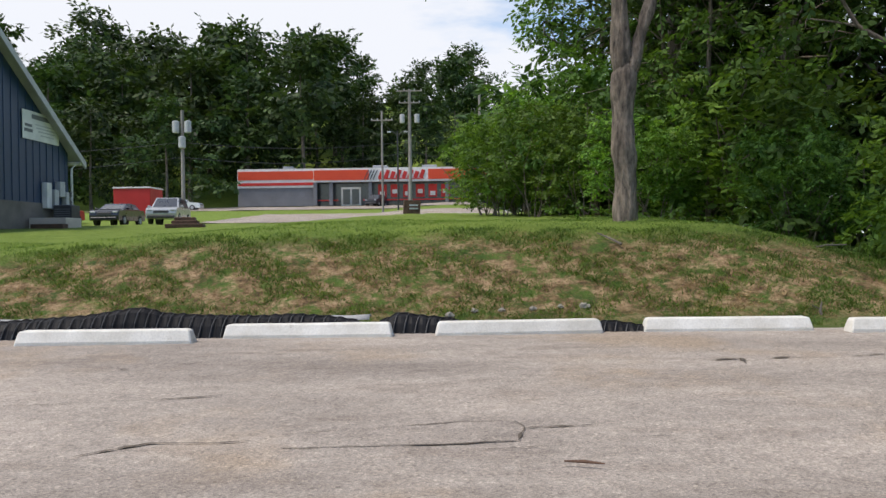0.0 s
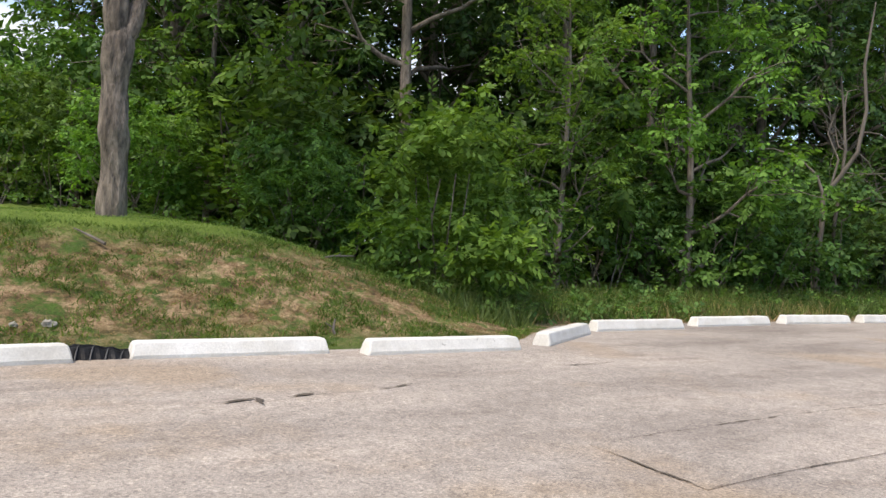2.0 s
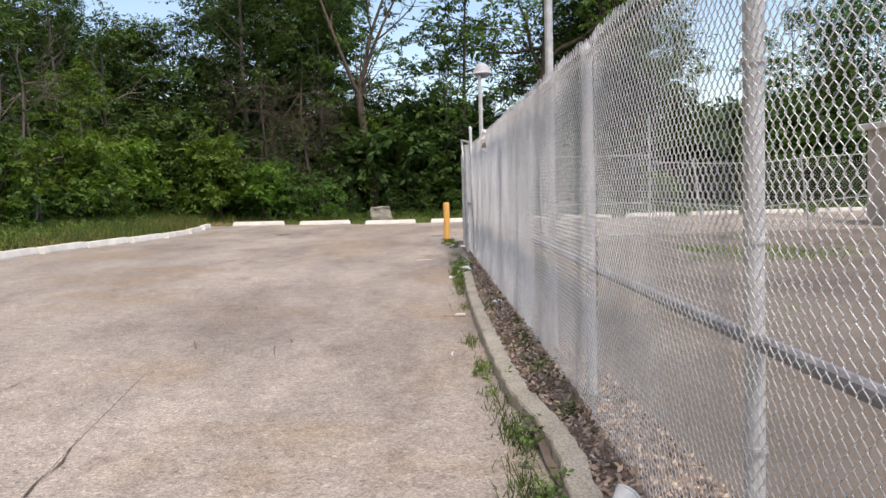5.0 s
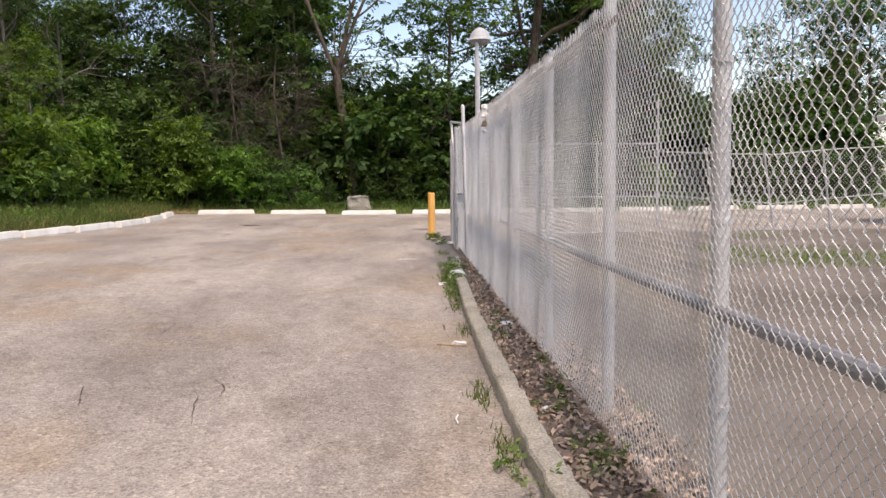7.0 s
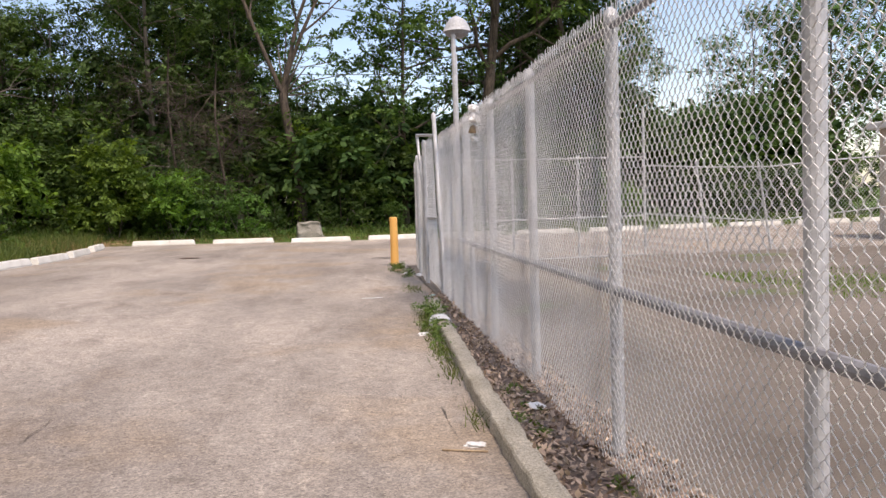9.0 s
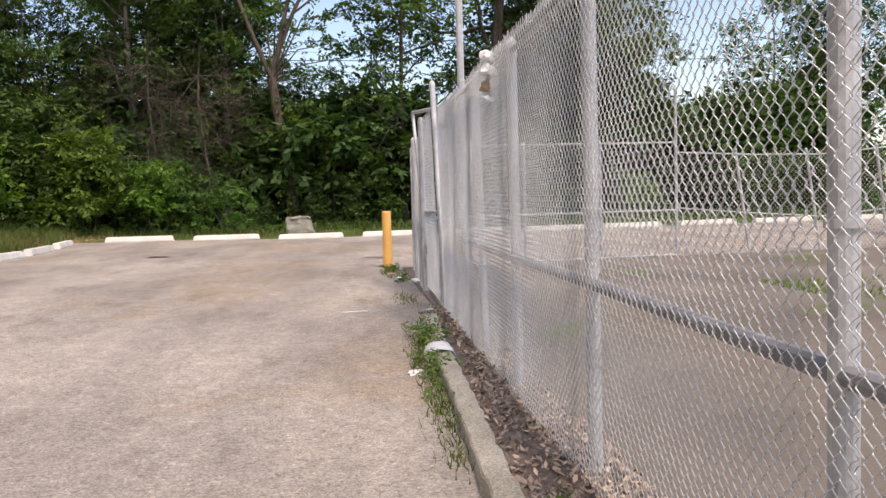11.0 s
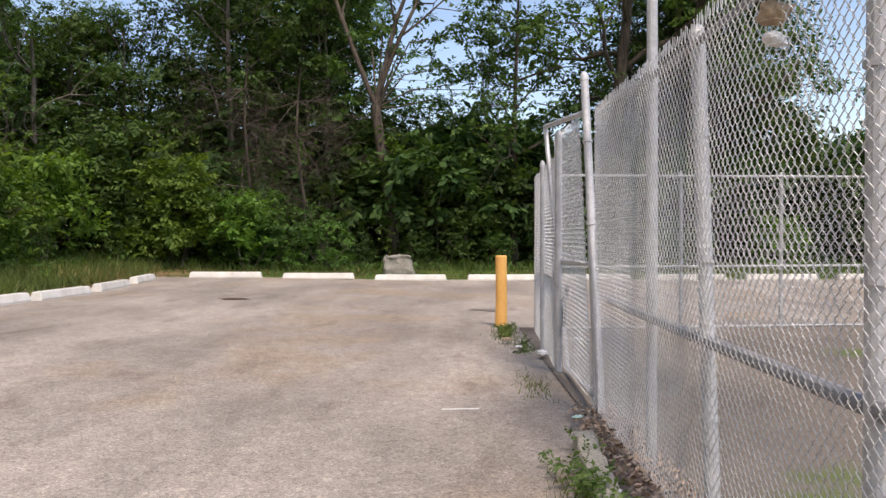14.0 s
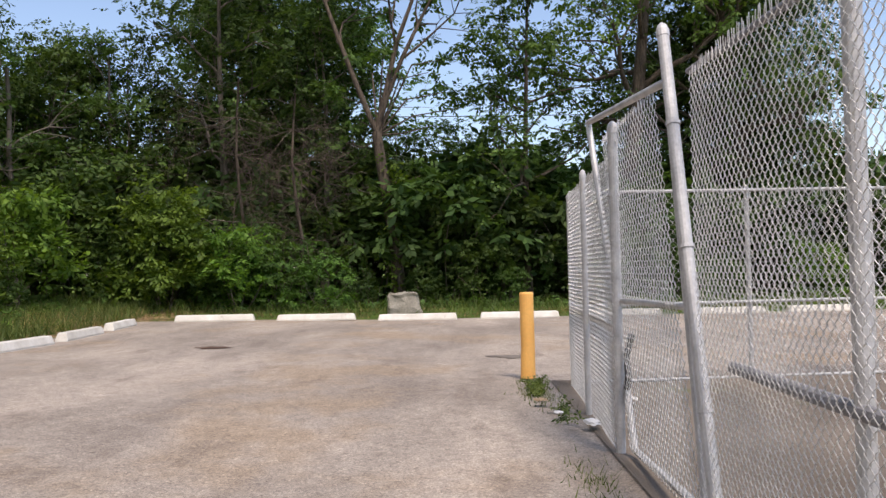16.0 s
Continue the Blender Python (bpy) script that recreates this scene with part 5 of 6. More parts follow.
tagged(part("bark_strip", bit, M_RUST), "dark strip of bark lying on the asphalt", "bark")
ribbon("manhole_cover", [(27.7, 5.45), (27.72, 6.05)], 0.22, 0.010, M_RUST, "dark iron drain cover set in the asphalt", "drain cover", seed=40)
M_STAIN = surface("damp_silt_stain", (0.16, 0.135, 0.115), (0.23, 0.20, 0.17), 2, 70, 0.9, 0.4)
ribbon("stain", [(25.9, 1.2), (26.15, 1.75)], 0.30, 0.008, M_STAIN, "dark damp stain on the asphalt", "stain", seed=41)


# ---- black ribbed plastic edging behind the stops ----
# Paler than the black sheet: the ribs' highlights are put into their colour.
M_RIB_HIGHLIGHT = surface("highlit_plastic_rib", (0.03, 0.03, 0.032), (0.08, 0.08, 0.08), 8, 50, 0.6, 0.2)
M_LINER = surface("grey_liner_sheet", (0.26, 0.26, 0.26), (0.40, 0.40, 0.39), 5, 40, 0.85, 0.3)


def plastic_edging(x0, x1, heights, y0):
    g, n = Geo(), int((x1 - x0) / 0.03)
    for i in range(n + 1):
        x = x0 + (x1 - x0) * i / n
        h = float(np.interp(x, [p for p, _ in heights], [q for _, q in heights])) + 0.008 * math.sin(i * 1.3)
        rib = 0.010 if (i // 2) % 2 else -0.008
        z0 = float(lot_z(x, 8.4)) - 0.02
        for (dy, dz) in ((rib, 0.0), (0.05 + rib, h * 0.55), (0.10 + rib * 0.6, h * 0.88), (0.16, h), (0.26, h - 0.02), (0.40, h - 0.07)):
            g.v.append((x + 0.1, y0 - 0.22 + dy, z0 + dz))
    for i in range(n):
        for k in range(5):
            a = i * 6 + k
            g.f.append((a, a + 6, a + 7, a + 1))
            g.mi.append(0)
    ob = part("plastic_edging", g, M_BLACKPLASTIC)
    # raised ribs, in the paler colour that carries their highlight
    for i in range(2, n - 1, 4):
        line = [Vector(g.v[i * 6 + k]) + Vector((-0.03 + 0.02 * k, -0.018, 0.004)) for k in range(4)]
        part("rib", Geo().tube(line, [0.008, 0.007, 0.006, 0.003], 6), M_RIB_HIGHLIGHT, ob)
    part("lip", Geo().tube([Vector(g.v[i * 6 + 3]) for i in range(0, n + 1, 2)], 0.012, 6), M_BLACKPLASTIC, ob)
    md = ob.modifiers.new("thickness", "SOLIDIFY")
    md.thickness = 0.006
    return tagged(ob, "black ribbed plastic edging bulging behind the wheel stops", "lawn edging")


plastic_edging(-5.2, 0.42, [(-5.2, 0.10), (-3.6, 0.20), (-2.6, 0.26), (-2.05, 0.34), (-1.9, 0.33), (-1.75, 0.28), (-1.3, 0.25), (-0.7, 0.235), (-0.3, 0.25), (0.1, 0.22), (0.42, 0.17)], 8.22)
plastic_edging(0.62, 1.5, [(0.62, 0.14), (0.85, 0.24), (1.1, 0.20), (1.5, 0.16)], 8.40)
plastic_edging(2.95, 3.7, [(2.95, 0.10), (3.2, 0.13), (3.7, 0.05)], 8.45)


def ground_liner():
    """A thin crumpled sheet laid along the foot of the bank."""
    g, n = Geo(), 60
    for i in range(n + 1):
        x = -5.0 + 5.6 * i / n
        z = float(land_z(x, 8.62)) + 0.10 + 0.012 * math.sin(x * 3.1) + 0.006 * math.sin(x * 13)
        for dy, dz in ((0.0, 0.0), (0.06, 0.03), (0.16, 0.045), (0.30, 0.02 + 0.01 * math.sin(x * 7))):
            g.v.append((x, 8.36 + dy, z + dz))
    g.f = [(i * 4 + k, i * 4 + 4 + k, i * 4 + 5 + k, i * 4 + 1 + k) for i in range(n) for k in range(3)]
    g.mi = [0] * len(g.f)
    ob = part("ground_liner", g, M_LINER, smooth=True)
    ob.modifiers.new("thickness", "SOLIDIFY").thickness = 0.005
    return tagged(ob, "grey liner sheet along the foot of the bank", "liner")


ground_liner()


# ---- litter and small things ----
def scrap(name, x, y, z, size, label, category, mat, seed, tall=0.35):
    """A crumpled scrap: a squashed, dented ball of paper or plastic."""
    rng = np.random.RandomState(seed)
    bm = bmesh.new()
    bmesh.ops.create_icosphere(bm, subdivisions=3, radius=1.0)
    for v in bm.verts:
        k = 0.85 + 0.45 * noise.noise(v.co * 1.6 + Vector((seed, 0, 0))) + 0.14 * noise.noise(v.co * 5.0 + Vector((0, seed, 0)))
        v.co = Vector((v.co.x * size[0] * k, v.co.y * size[1] * k, max(v.co.z, -0.3) * size[0] * tall * k))
    me = bpy.data.meshes.new(name)
    bm.to_mesh(me)
    bm.free()
    me.materials.append(mat)
    ob = tagged(new(name, me), label, category)
    ob.matrix_world = pose(x, y, z + size[0] * tall * 0.25, 0, 0, rng.uniform(0, 360))
    return ob


cup = thing("plastic_cup", "crushed clear-white plastic cup lying in the leaf mould", "cup", pose(7.10, 1.45, 0.12, 55, 15, 30))
part("cup_wall", Geo().tube([(0, 0, -0.05), (0, 0, 0.03)], [0.034, 0.047], 18, cap=False), M_WHITE, cup)
part("cup_base", Geo().tube([(0, 0, -0.052), (0, 0, -0.045)], [0.033, 0.034], 18), M_WHITE, cup)
part("cup_rim", Geo().tube([(0, 0, 0.028), (0, 0, 0.036)], [0.050, 0.050], 18), M_WHITE, cup)
for k, (lx, ly, sx, sy, lab, mt) in enumerate(((6.85, 1.50, 0.10, 0.06, "crumpled white plastic bag in the leaf mould", M_WHITE), (6.44, 1.55, 0.04, 0.03, "small scrap of white paper", M_WHITE), (6.53, 1.45, 0.04, 0.025, "small scrap of white paper", M_WHITE),
                                               (6.30, 1.47, 0.09, 0.08, "flattened piece of brown card in the leaf mould", M_TAN), (12.28, 1.74, 0.06, 0.04, "crumpled white scrap on the asphalt by the kerb", M_WHITE), (12.73, 1.33, 0.07, 0.04, "white scrap in the leaf mould", M_WHITE),
                                               (10.32, 1.46, 0.03, 0.02, "white scrap in the leaf mould", M_WHITE), (15.67, 1.66, 0.07, 0.05, "torn white paper beside the kerb", M_WHITE), (20.99, 1.20, 0.10, 0.06, "white lump of litter at the gate", M_WHITE),
                                               (21.44, 1.38, 0.05, 0.04, "small white lump of litter at the gate", M_WHITE), (21.98, 0.72, 0.09, 0.05, "white litter inside the gate", M_WHITE), (18.24, 1.30, 0.05, 0.03, "pale green crumpled wrapper by the kerb", M_TEAL),
                                               (16.76, 1.38, 0.05, 0.03, "white scrap among the leaves", M_WHITE), (-3.05, 6.7, 0.04, 0.02, "white scrap on the asphalt", M_WHITE), (22.05, 1.45, 0.07, 0.06, "brown scrap among the weeds", M_TAN))):
    scrap("litter", lx, ly, 0.075 if ly < 1.6 else float(lot_z(lx, ly)), (sx, sy), lab, "litter", mt, 70 + k, 0.28)
for k, (lx, ly, ln, la) in enumerate(((10.35, 1.9, 0.14, -5), (12.2, 1.80, 0.22, 70), (18.75, 2.0, 0.25, 95))):
    st = Geo().tube([(-ln / 2, 0, 0.006), (0, 0.01, 0.008), (ln / 2, 0, 0.006)], 0.005, 6)
    tagged(part("straw_stick", st, M_TAN if k == 1 else M_WHITE), "thin pale stick lying on the asphalt", "stick").matrix_world = pose(lx, ly, float(lot_z(lx, ly)), 0, 0, la)
wrap = thing("kerb_wrap", "white plastic sleeve wrapped over the kerb", "litter", pose(16.07, 1.455, 0.02))
gw = Geo()
for i in range(7):
    for (p, q) in [(0.105, 0.0), (0.10, 0.055), (0.078, 0.09), (0.03, 0.106), (-0.03, 0.106), (-0.075, 0.09), (-0.09, 0.04)]:
        gw.v.append((-0.16 + 0.053 * i + 0.012 * math.sin(q * 80 + i), p + 0.004 * math.sin(i * 2.1), q + 0.004 * math.sin(i * 1.7 + p * 40)))
gw.f = [(i * 7 + k, i * 7 + k + 1, (i + 1) * 7 + k + 1, (i + 1) * 7 + k) for i in range(6) for k in range(6)]
gw.mi = [0] * len(gw.f)
sl = part("sleeve", gw, M_WHITE, wrap, smooth=True)
sl.modifiers.new("thickness", "SOLIDIFY").thickness = 0.004

rng_b = np.random.RandomState(5)
bm = bmesh.new()
bmesh.ops.create_cube(bm, size=1.0)
bmesh.ops.subdivide_edges(bm, edges=bm.edges[:], cuts=4, use_grid_fill=True)
for v in bm.verts:
    w = 1.0 - 0.22 * (v.co.z + 0.5)
    n3 = noise.noise(v.co * 2.3) * 0.06
    v.co = Vector((v.co.x * 0.6 * w + n3, v.co.y * 0.86 * w + n3 + 0.06 * v.co.z, (v.co.z + 0.5) * (0.60 + n3)))
bmesh.ops.bevel(bm, geom=[e for e in bm.edges if e.calc_face_angle(0) > 0.9], offset=0.03, segments=2, affect="EDGES")
me = bpy.data.meshes.new("boulder")
bm.to_mesh(me)
bm.free()
me.materials.append(M_BOULDER)
tagged(new("boulder", me), "squarish grey boulder with a flat mossy top before the bushes", "boulder").matrix_world = pose(36.0, 3.38, float(land_z(36, 3.38)) - 0.06, 0, 0, 4)

# foam wads on the fence
for k, (wx, wz, ws) in enumerate(((15.48, 1.86, 0.055), (15.5, 1.95, 0.05), (15.52, 1.77, 0.05), (15.5, 1.70, 0.035))):
    o = scrap("foam_wad", wx, fence_y(wx) + 0.06, wz, (ws, ws), "torn pinkish foam wad caught on the fence top", "foam", M_TAN if k == 2 else M_WHITE, 90 + k, 1.0)
for k, (sx, sy, ln, la, lean) in enumerate(((3.75, 10.9, 0.55, 118, 16), (7.0, 11.2, 0.5, 12, 3), (5.9, 8.95, 0.2, 80, 70))):
    g = Geo().tube([(-ln / 2, 0, 0), (-ln * 0.1, 0.03, 0.02), (ln / 2, 0, 0.01)], [0.02, 0.016, 0.008], 7)
    g.tube([(0, 0.02, 0.02), (ln * 0.25, 0.12, 0.05)], [0.01, 0.004], 5)
    tagged(part("dead_branch", g, M_DEAD), "dry pale broken branch lying on the bank", "branch").matrix_world = pose(sx, sy, float(land_z(sx, sy)) + 0.05, 0, -lean, la)
for k in range(7):
    px_, py_ = 1.1 + 0.33 * k + rs.uniform(-0.1, 0.1), 8.95 + rs.uniform(-0.1, 0.25)
    scrap("stone", px_, py_, float(land_z(px_, py_)), (rs.uniform(0.04, 0.08), 0.05), "pale rounded stone at the foot of the bank", "stone", M_BOULDER, 200 + k, 0.8)


# ---- yard building ----
shed = thing("shed", "pale block building at the yard's far side", "building", pose(25.0, -12.75, 0.0))
part("wall", Geo().box((0, 0, 1.25), (3.2, 5.4, 2.5), None, 0.01), M_BLOCK, shed)
part("roof", Geo().box((0, 0, 2.58), (3.6, 5.8, 0.16), None, 0.02), M_TRIMW, shed)


# ---- blue building ----
def blue_building():
    X0, X1, YE, YS, YR = -16.95, -30.0, 39.0, 21.0, 30.0
    ZB, ZE, ZR = 2.3, 5.6, 11.1
    b = thing("blue_building", "blue metal-sided gabled building on a pale block base", "building", pose(0, 0, 0))
    g = Geo()
    for x in (X0, X1):
        g.v += [(x, YS, ZB + 0.8), (x, YE, ZB + 0.8), (x, YE, ZE), (x, YR, ZR), (x, YS, ZE)]
    g.f = [(0, 1, 2, 3, 4), (9, 8, 7, 6, 5), (1, 6, 7, 2), (0, 4, 9, 5), (0, 5, 6, 1)]
    g.mi = [0] * 5
    wall = part("wall", g, M_BLUE, b)
    y = YS + 0.3
    while y < YE:
        top = ZE + (ZR - ZE) * (1 - abs(y - YR) / (YE - YR))
        part("siding_rib", Geo().box((X0 + 0.012, y, (ZB + 0.8 + top) / 2), (0.03, 0.05, top - ZB - 0.85)), M_BLUE, wall)
        y += 0.6
    part("base_wall", Geo().box(((X0 + X1) / 2, (YS + YE) / 2, ZB + 0.2), (X0 - X1 + 0.1, YE - YS + 0.1, 1.2), None, 0.01), M_BASE_SHADED, b)
    for (ya, yb) in ((YE + 0.9, YR), (YS - 0.9, YR)):
        za = ZE - 0.9 * (ZR - ZE) / (YE - YR)
        g = Geo()
        g.prism([(0, 0), (0, 0.16), (1, 0.16), (1, 0)], (X0 + 0.45, ya, za), (X1 - 0.4, ya, za), (0, yb - ya, ZR - za))
        part("roof", g, M_ROOF, b)
        g = Geo().prism([(0, -0.14), (0, 0.19), (1, 0.19), (1, -0.14)], (X0 + 0.42, ya, za), (X0 + 0.50, ya, za), (0, yb - ya, ZR - za))
        part("rake_trim", g, M_GREYBOX, b)
    part("gutter", Geo().box(((X0 + X1) / 2, YE + 0.55, ZE - 0.45), (X0 - X1 + 0.8, 0.16, 0.14), None, 0.02), M_TRIMW, b)
    part("downspout", Geo().tube([(X0 + 0.15, YE + 0.5, ZE - 0.5), (X0 + 0.12, YE + 0.12, ZE - 0.75), (X0 + 0.12, YE + 0.12, ZB + 0.1)], 0.06, 8), M_TRIMW, b)
    for n, y, z, sy, sz, m in (("meter_box", 37.9, 3.80, 0.5, 0.7, M_GREYBOX), ("conduit_box", 38.4, 3.30, 0.3, 0.8, M_GREYBOX), ("service_panel", 36.6, 3.45, 0.45, 1.15, M_TRIMW), ("service_panel", 37.3, 3.30, 0.4, 0.9, M_GREYBOX), ("meter", 38.7, 3.60, 0.2, 0.25, M_DARK), ("meter", 38.7, 3.20, 0.2, 0.25, M_DARK)):
        part(n, Geo().box((X0 + 0.14, y, z), (0.26, sy, sz), None, 0.02), m, b)
    ban = thing("banner", "white printed banner with grey lines of lettering on the blue wall", "banner", pose(X0 + 0.06, 36.35, 6.45))
    part("sheet", Geo().box((0, 0, 0), (0.02, 3.3, 1.25), None, 0.004), M_TRIMW, ban)
    for k, (y, z, w, h) in enumerate(((0.1, 0.40, 1.9, 0.2), (-1.15, -0.02, 0.6, 0.12), (-1.15, -0.24, 0.7, 0.14), (0.4, 0.08, 1.9, 0.05), (0.4, -0.06, 1.7, 0.05), (0.45, -0.2, 1.5, 0.05), (0.5, -0.36, 1.2, 0.05))):
        part("lettering_line", Geo().box((0.014, y, z), (0.008, w, h)), M_GREYWALL if k < 3 else M_GREYBOX, ban)
    ac = thing("air_conditioner", "dark grey outdoor air-conditioning unit beside the building", "air conditioner", pose(X0 + 0.75, 37.2, float(land_z(-15.5, 37.2)) - 0.05))
    body = part("casing", Geo().box((0, 0, 0.5), (0.85, 0.85, 0.95), None, 0.03), M_DARK, ac)
    for k in range(7):
        part("louvre", Geo().box((0, -0.43, 0.2 + 0.1 * k), (0.7, 0.03, 0.03)), M_GREYWALL, body)
    part("fan_grille", Geo().tube([(0, 0, 0.98), (0, 0, 1.01)], [0.34, 0.30], 16), M_GREYWALL, ac)
    steps = thing("porch", "small weathered concrete porch with steps by the building", "porch", pose(X0 + 1.0, 35.6, float(land_z(-15.3, 35.6)) - 0.1))
    part("platform", Geo().box((0, 0, 0.28), (1.6, 1.5, 0.5), None, 0.02), M_BLOCK, steps)
    part("step", Geo().box((0.2, -1.0, 0.12), (1.4, 0.5, 0.26), None, 0.02), M_RUST, steps)


blue_building()


# ---- store ----
def store():
    Y, Z = 122.0, 6.5
    b = thing("store", "low auto-parts store with orange and red fascia bands", "store", pose(-2.0, 0, 0))
    part("grey_wall", Geo().box((-22.75, Y + 0.2, Z + 1.35), (11.1, 0.5, 2.7), None, 0.01), M_GREYWALL, b)
    part("side_wall", Geo().box((-28.2, Y + 9, Z + 2.6), (0.3, 18, 5.2), None, 0.01), M_GREYWALL, b)
    part("roof", Geo().box((-8.2, Y + 9.3, Z + 5.1), (39.8, 18, 0.2), None, 0.01), M_ROOF, b)
    part("back_wall", Geo().box((-8.2, Y + 18, Z + 2.5), (39.8, 0.3, 5), None, 0.01), M_GREYWALL, b)
    part("white_band", Geo().box((-22.75, Y + 0.05, Z + 4.05), (11.2, 0.5, 2.75), None, 0.02), M_TRIMW, b)
    part("orange_band", Geo().box((-22.75, Y - 0.22, Z + 4.45), (11.0, 0.1, 1.25), None, 0.01), M_ORANGE, b)
    part("red_stripe", Geo().box((-22.75, Y - 0.22, Z + 3.2), (11.0, 0.1, 0.42), None, 0.01), M_RED, b)
    part("white_band", Geo().box((-2.6, Y - 0.6, Z + 4.35), (29, 0.8, 2.0), None, 0.02), M_TRIMW, b)
    part("orange_band", Geo().box((-13.05, Y - 1.03, Z + 4.35), (8.0, 0.1, 1.45), None, 0.01), M_ORANGE, b)
    part("orange_band", Geo().box((4.0, Y - 1.03, Z + 4.35), (9, 0.1, 1.45), None, 0.01), M_ORANGE, b)
    part("glazing", Geo().box((-2.6, Y + 1.0, Z + 1.7), (29, 0.15, 3.4), None, 0.01), M_GLASS, b)
    for k in range(4):
        part("slanted_stripe", Geo().box((-9.4 + 0.42 * k, Y - 1.05, Z + 4.35), (0.13, 0.08, 1.5), Matrix.Rotation(radians(25), 4, "Y")), M_DARK, b)
    for k in range(8):
        part("logo_bar", Geo().box((-7.3 + 0.85 * k, Y - 1.06, Z + 4.3 + 0.1 * (k % 2)), (0.55, 0.1, 1.0 + 0.25 * ((k * 3) % 2)), Matrix.Rotation(radians(20), 4, "Y"), 0.03), M_RED, b)
    part("logo_underline", Geo().box((-4.4, Y - 1.06, Z + 3.75), (6.6, 0.1, 0.14)), M_RED, b)
    for x in (-16.9, -14.6, -8.9, -3.2, 2.2):
        part("pillar", Geo().box((x, Y - 0.6, Z + 1.7), (0.5, 0.5, 3.4), None, 0.02), M_GREYWALL, b)
    part("door_frame", Geo().box((-11.9, Y + 0.9, Z + 1.35), (2.9, 0.2, 2.7), None, 0.02), M_TRIMW, b)
    for x in (-12.55, -11.25):
        part("door_pane", Geo().box((x, Y + 0.78, Z + 1.3), (1.05, 0.1, 2.2)), M_GLASS, b)
    for k in range(6):
        ps = part("window_poster", Geo().box((-7.3 + 1.85 * k, Y + 0.85, Z + 2.1), (1.25, 0.1, 1.9)), M_RED, b)
        part("poster_stripe", Geo().box((-7.3 + 1.85 * k, Y + 0.78, Z + 1.7 + 0.3 * (k % 2)), (0.75, 0.06, 0.6)), M_TRIMW, ps)
    for x0, x1 in ((-16.6, -13.6), (-10, 8)):
        part("red_rail", Geo().box(((x0 + x1) / 2, Y - 0.4, Z + 0.75), (x1 - x0, 0.08, 0.18)), M_RED, b)
    for x, w in ((-22.0, 1.6), (-8.0, 2.2), (10 - 10.5, 2.2)):
        part("roof_unit", Geo().box((x, Y + 6, Z + 5.75), (w, 1.6, 1.0), None, 0.05), M_GREYBOX, b)


store()


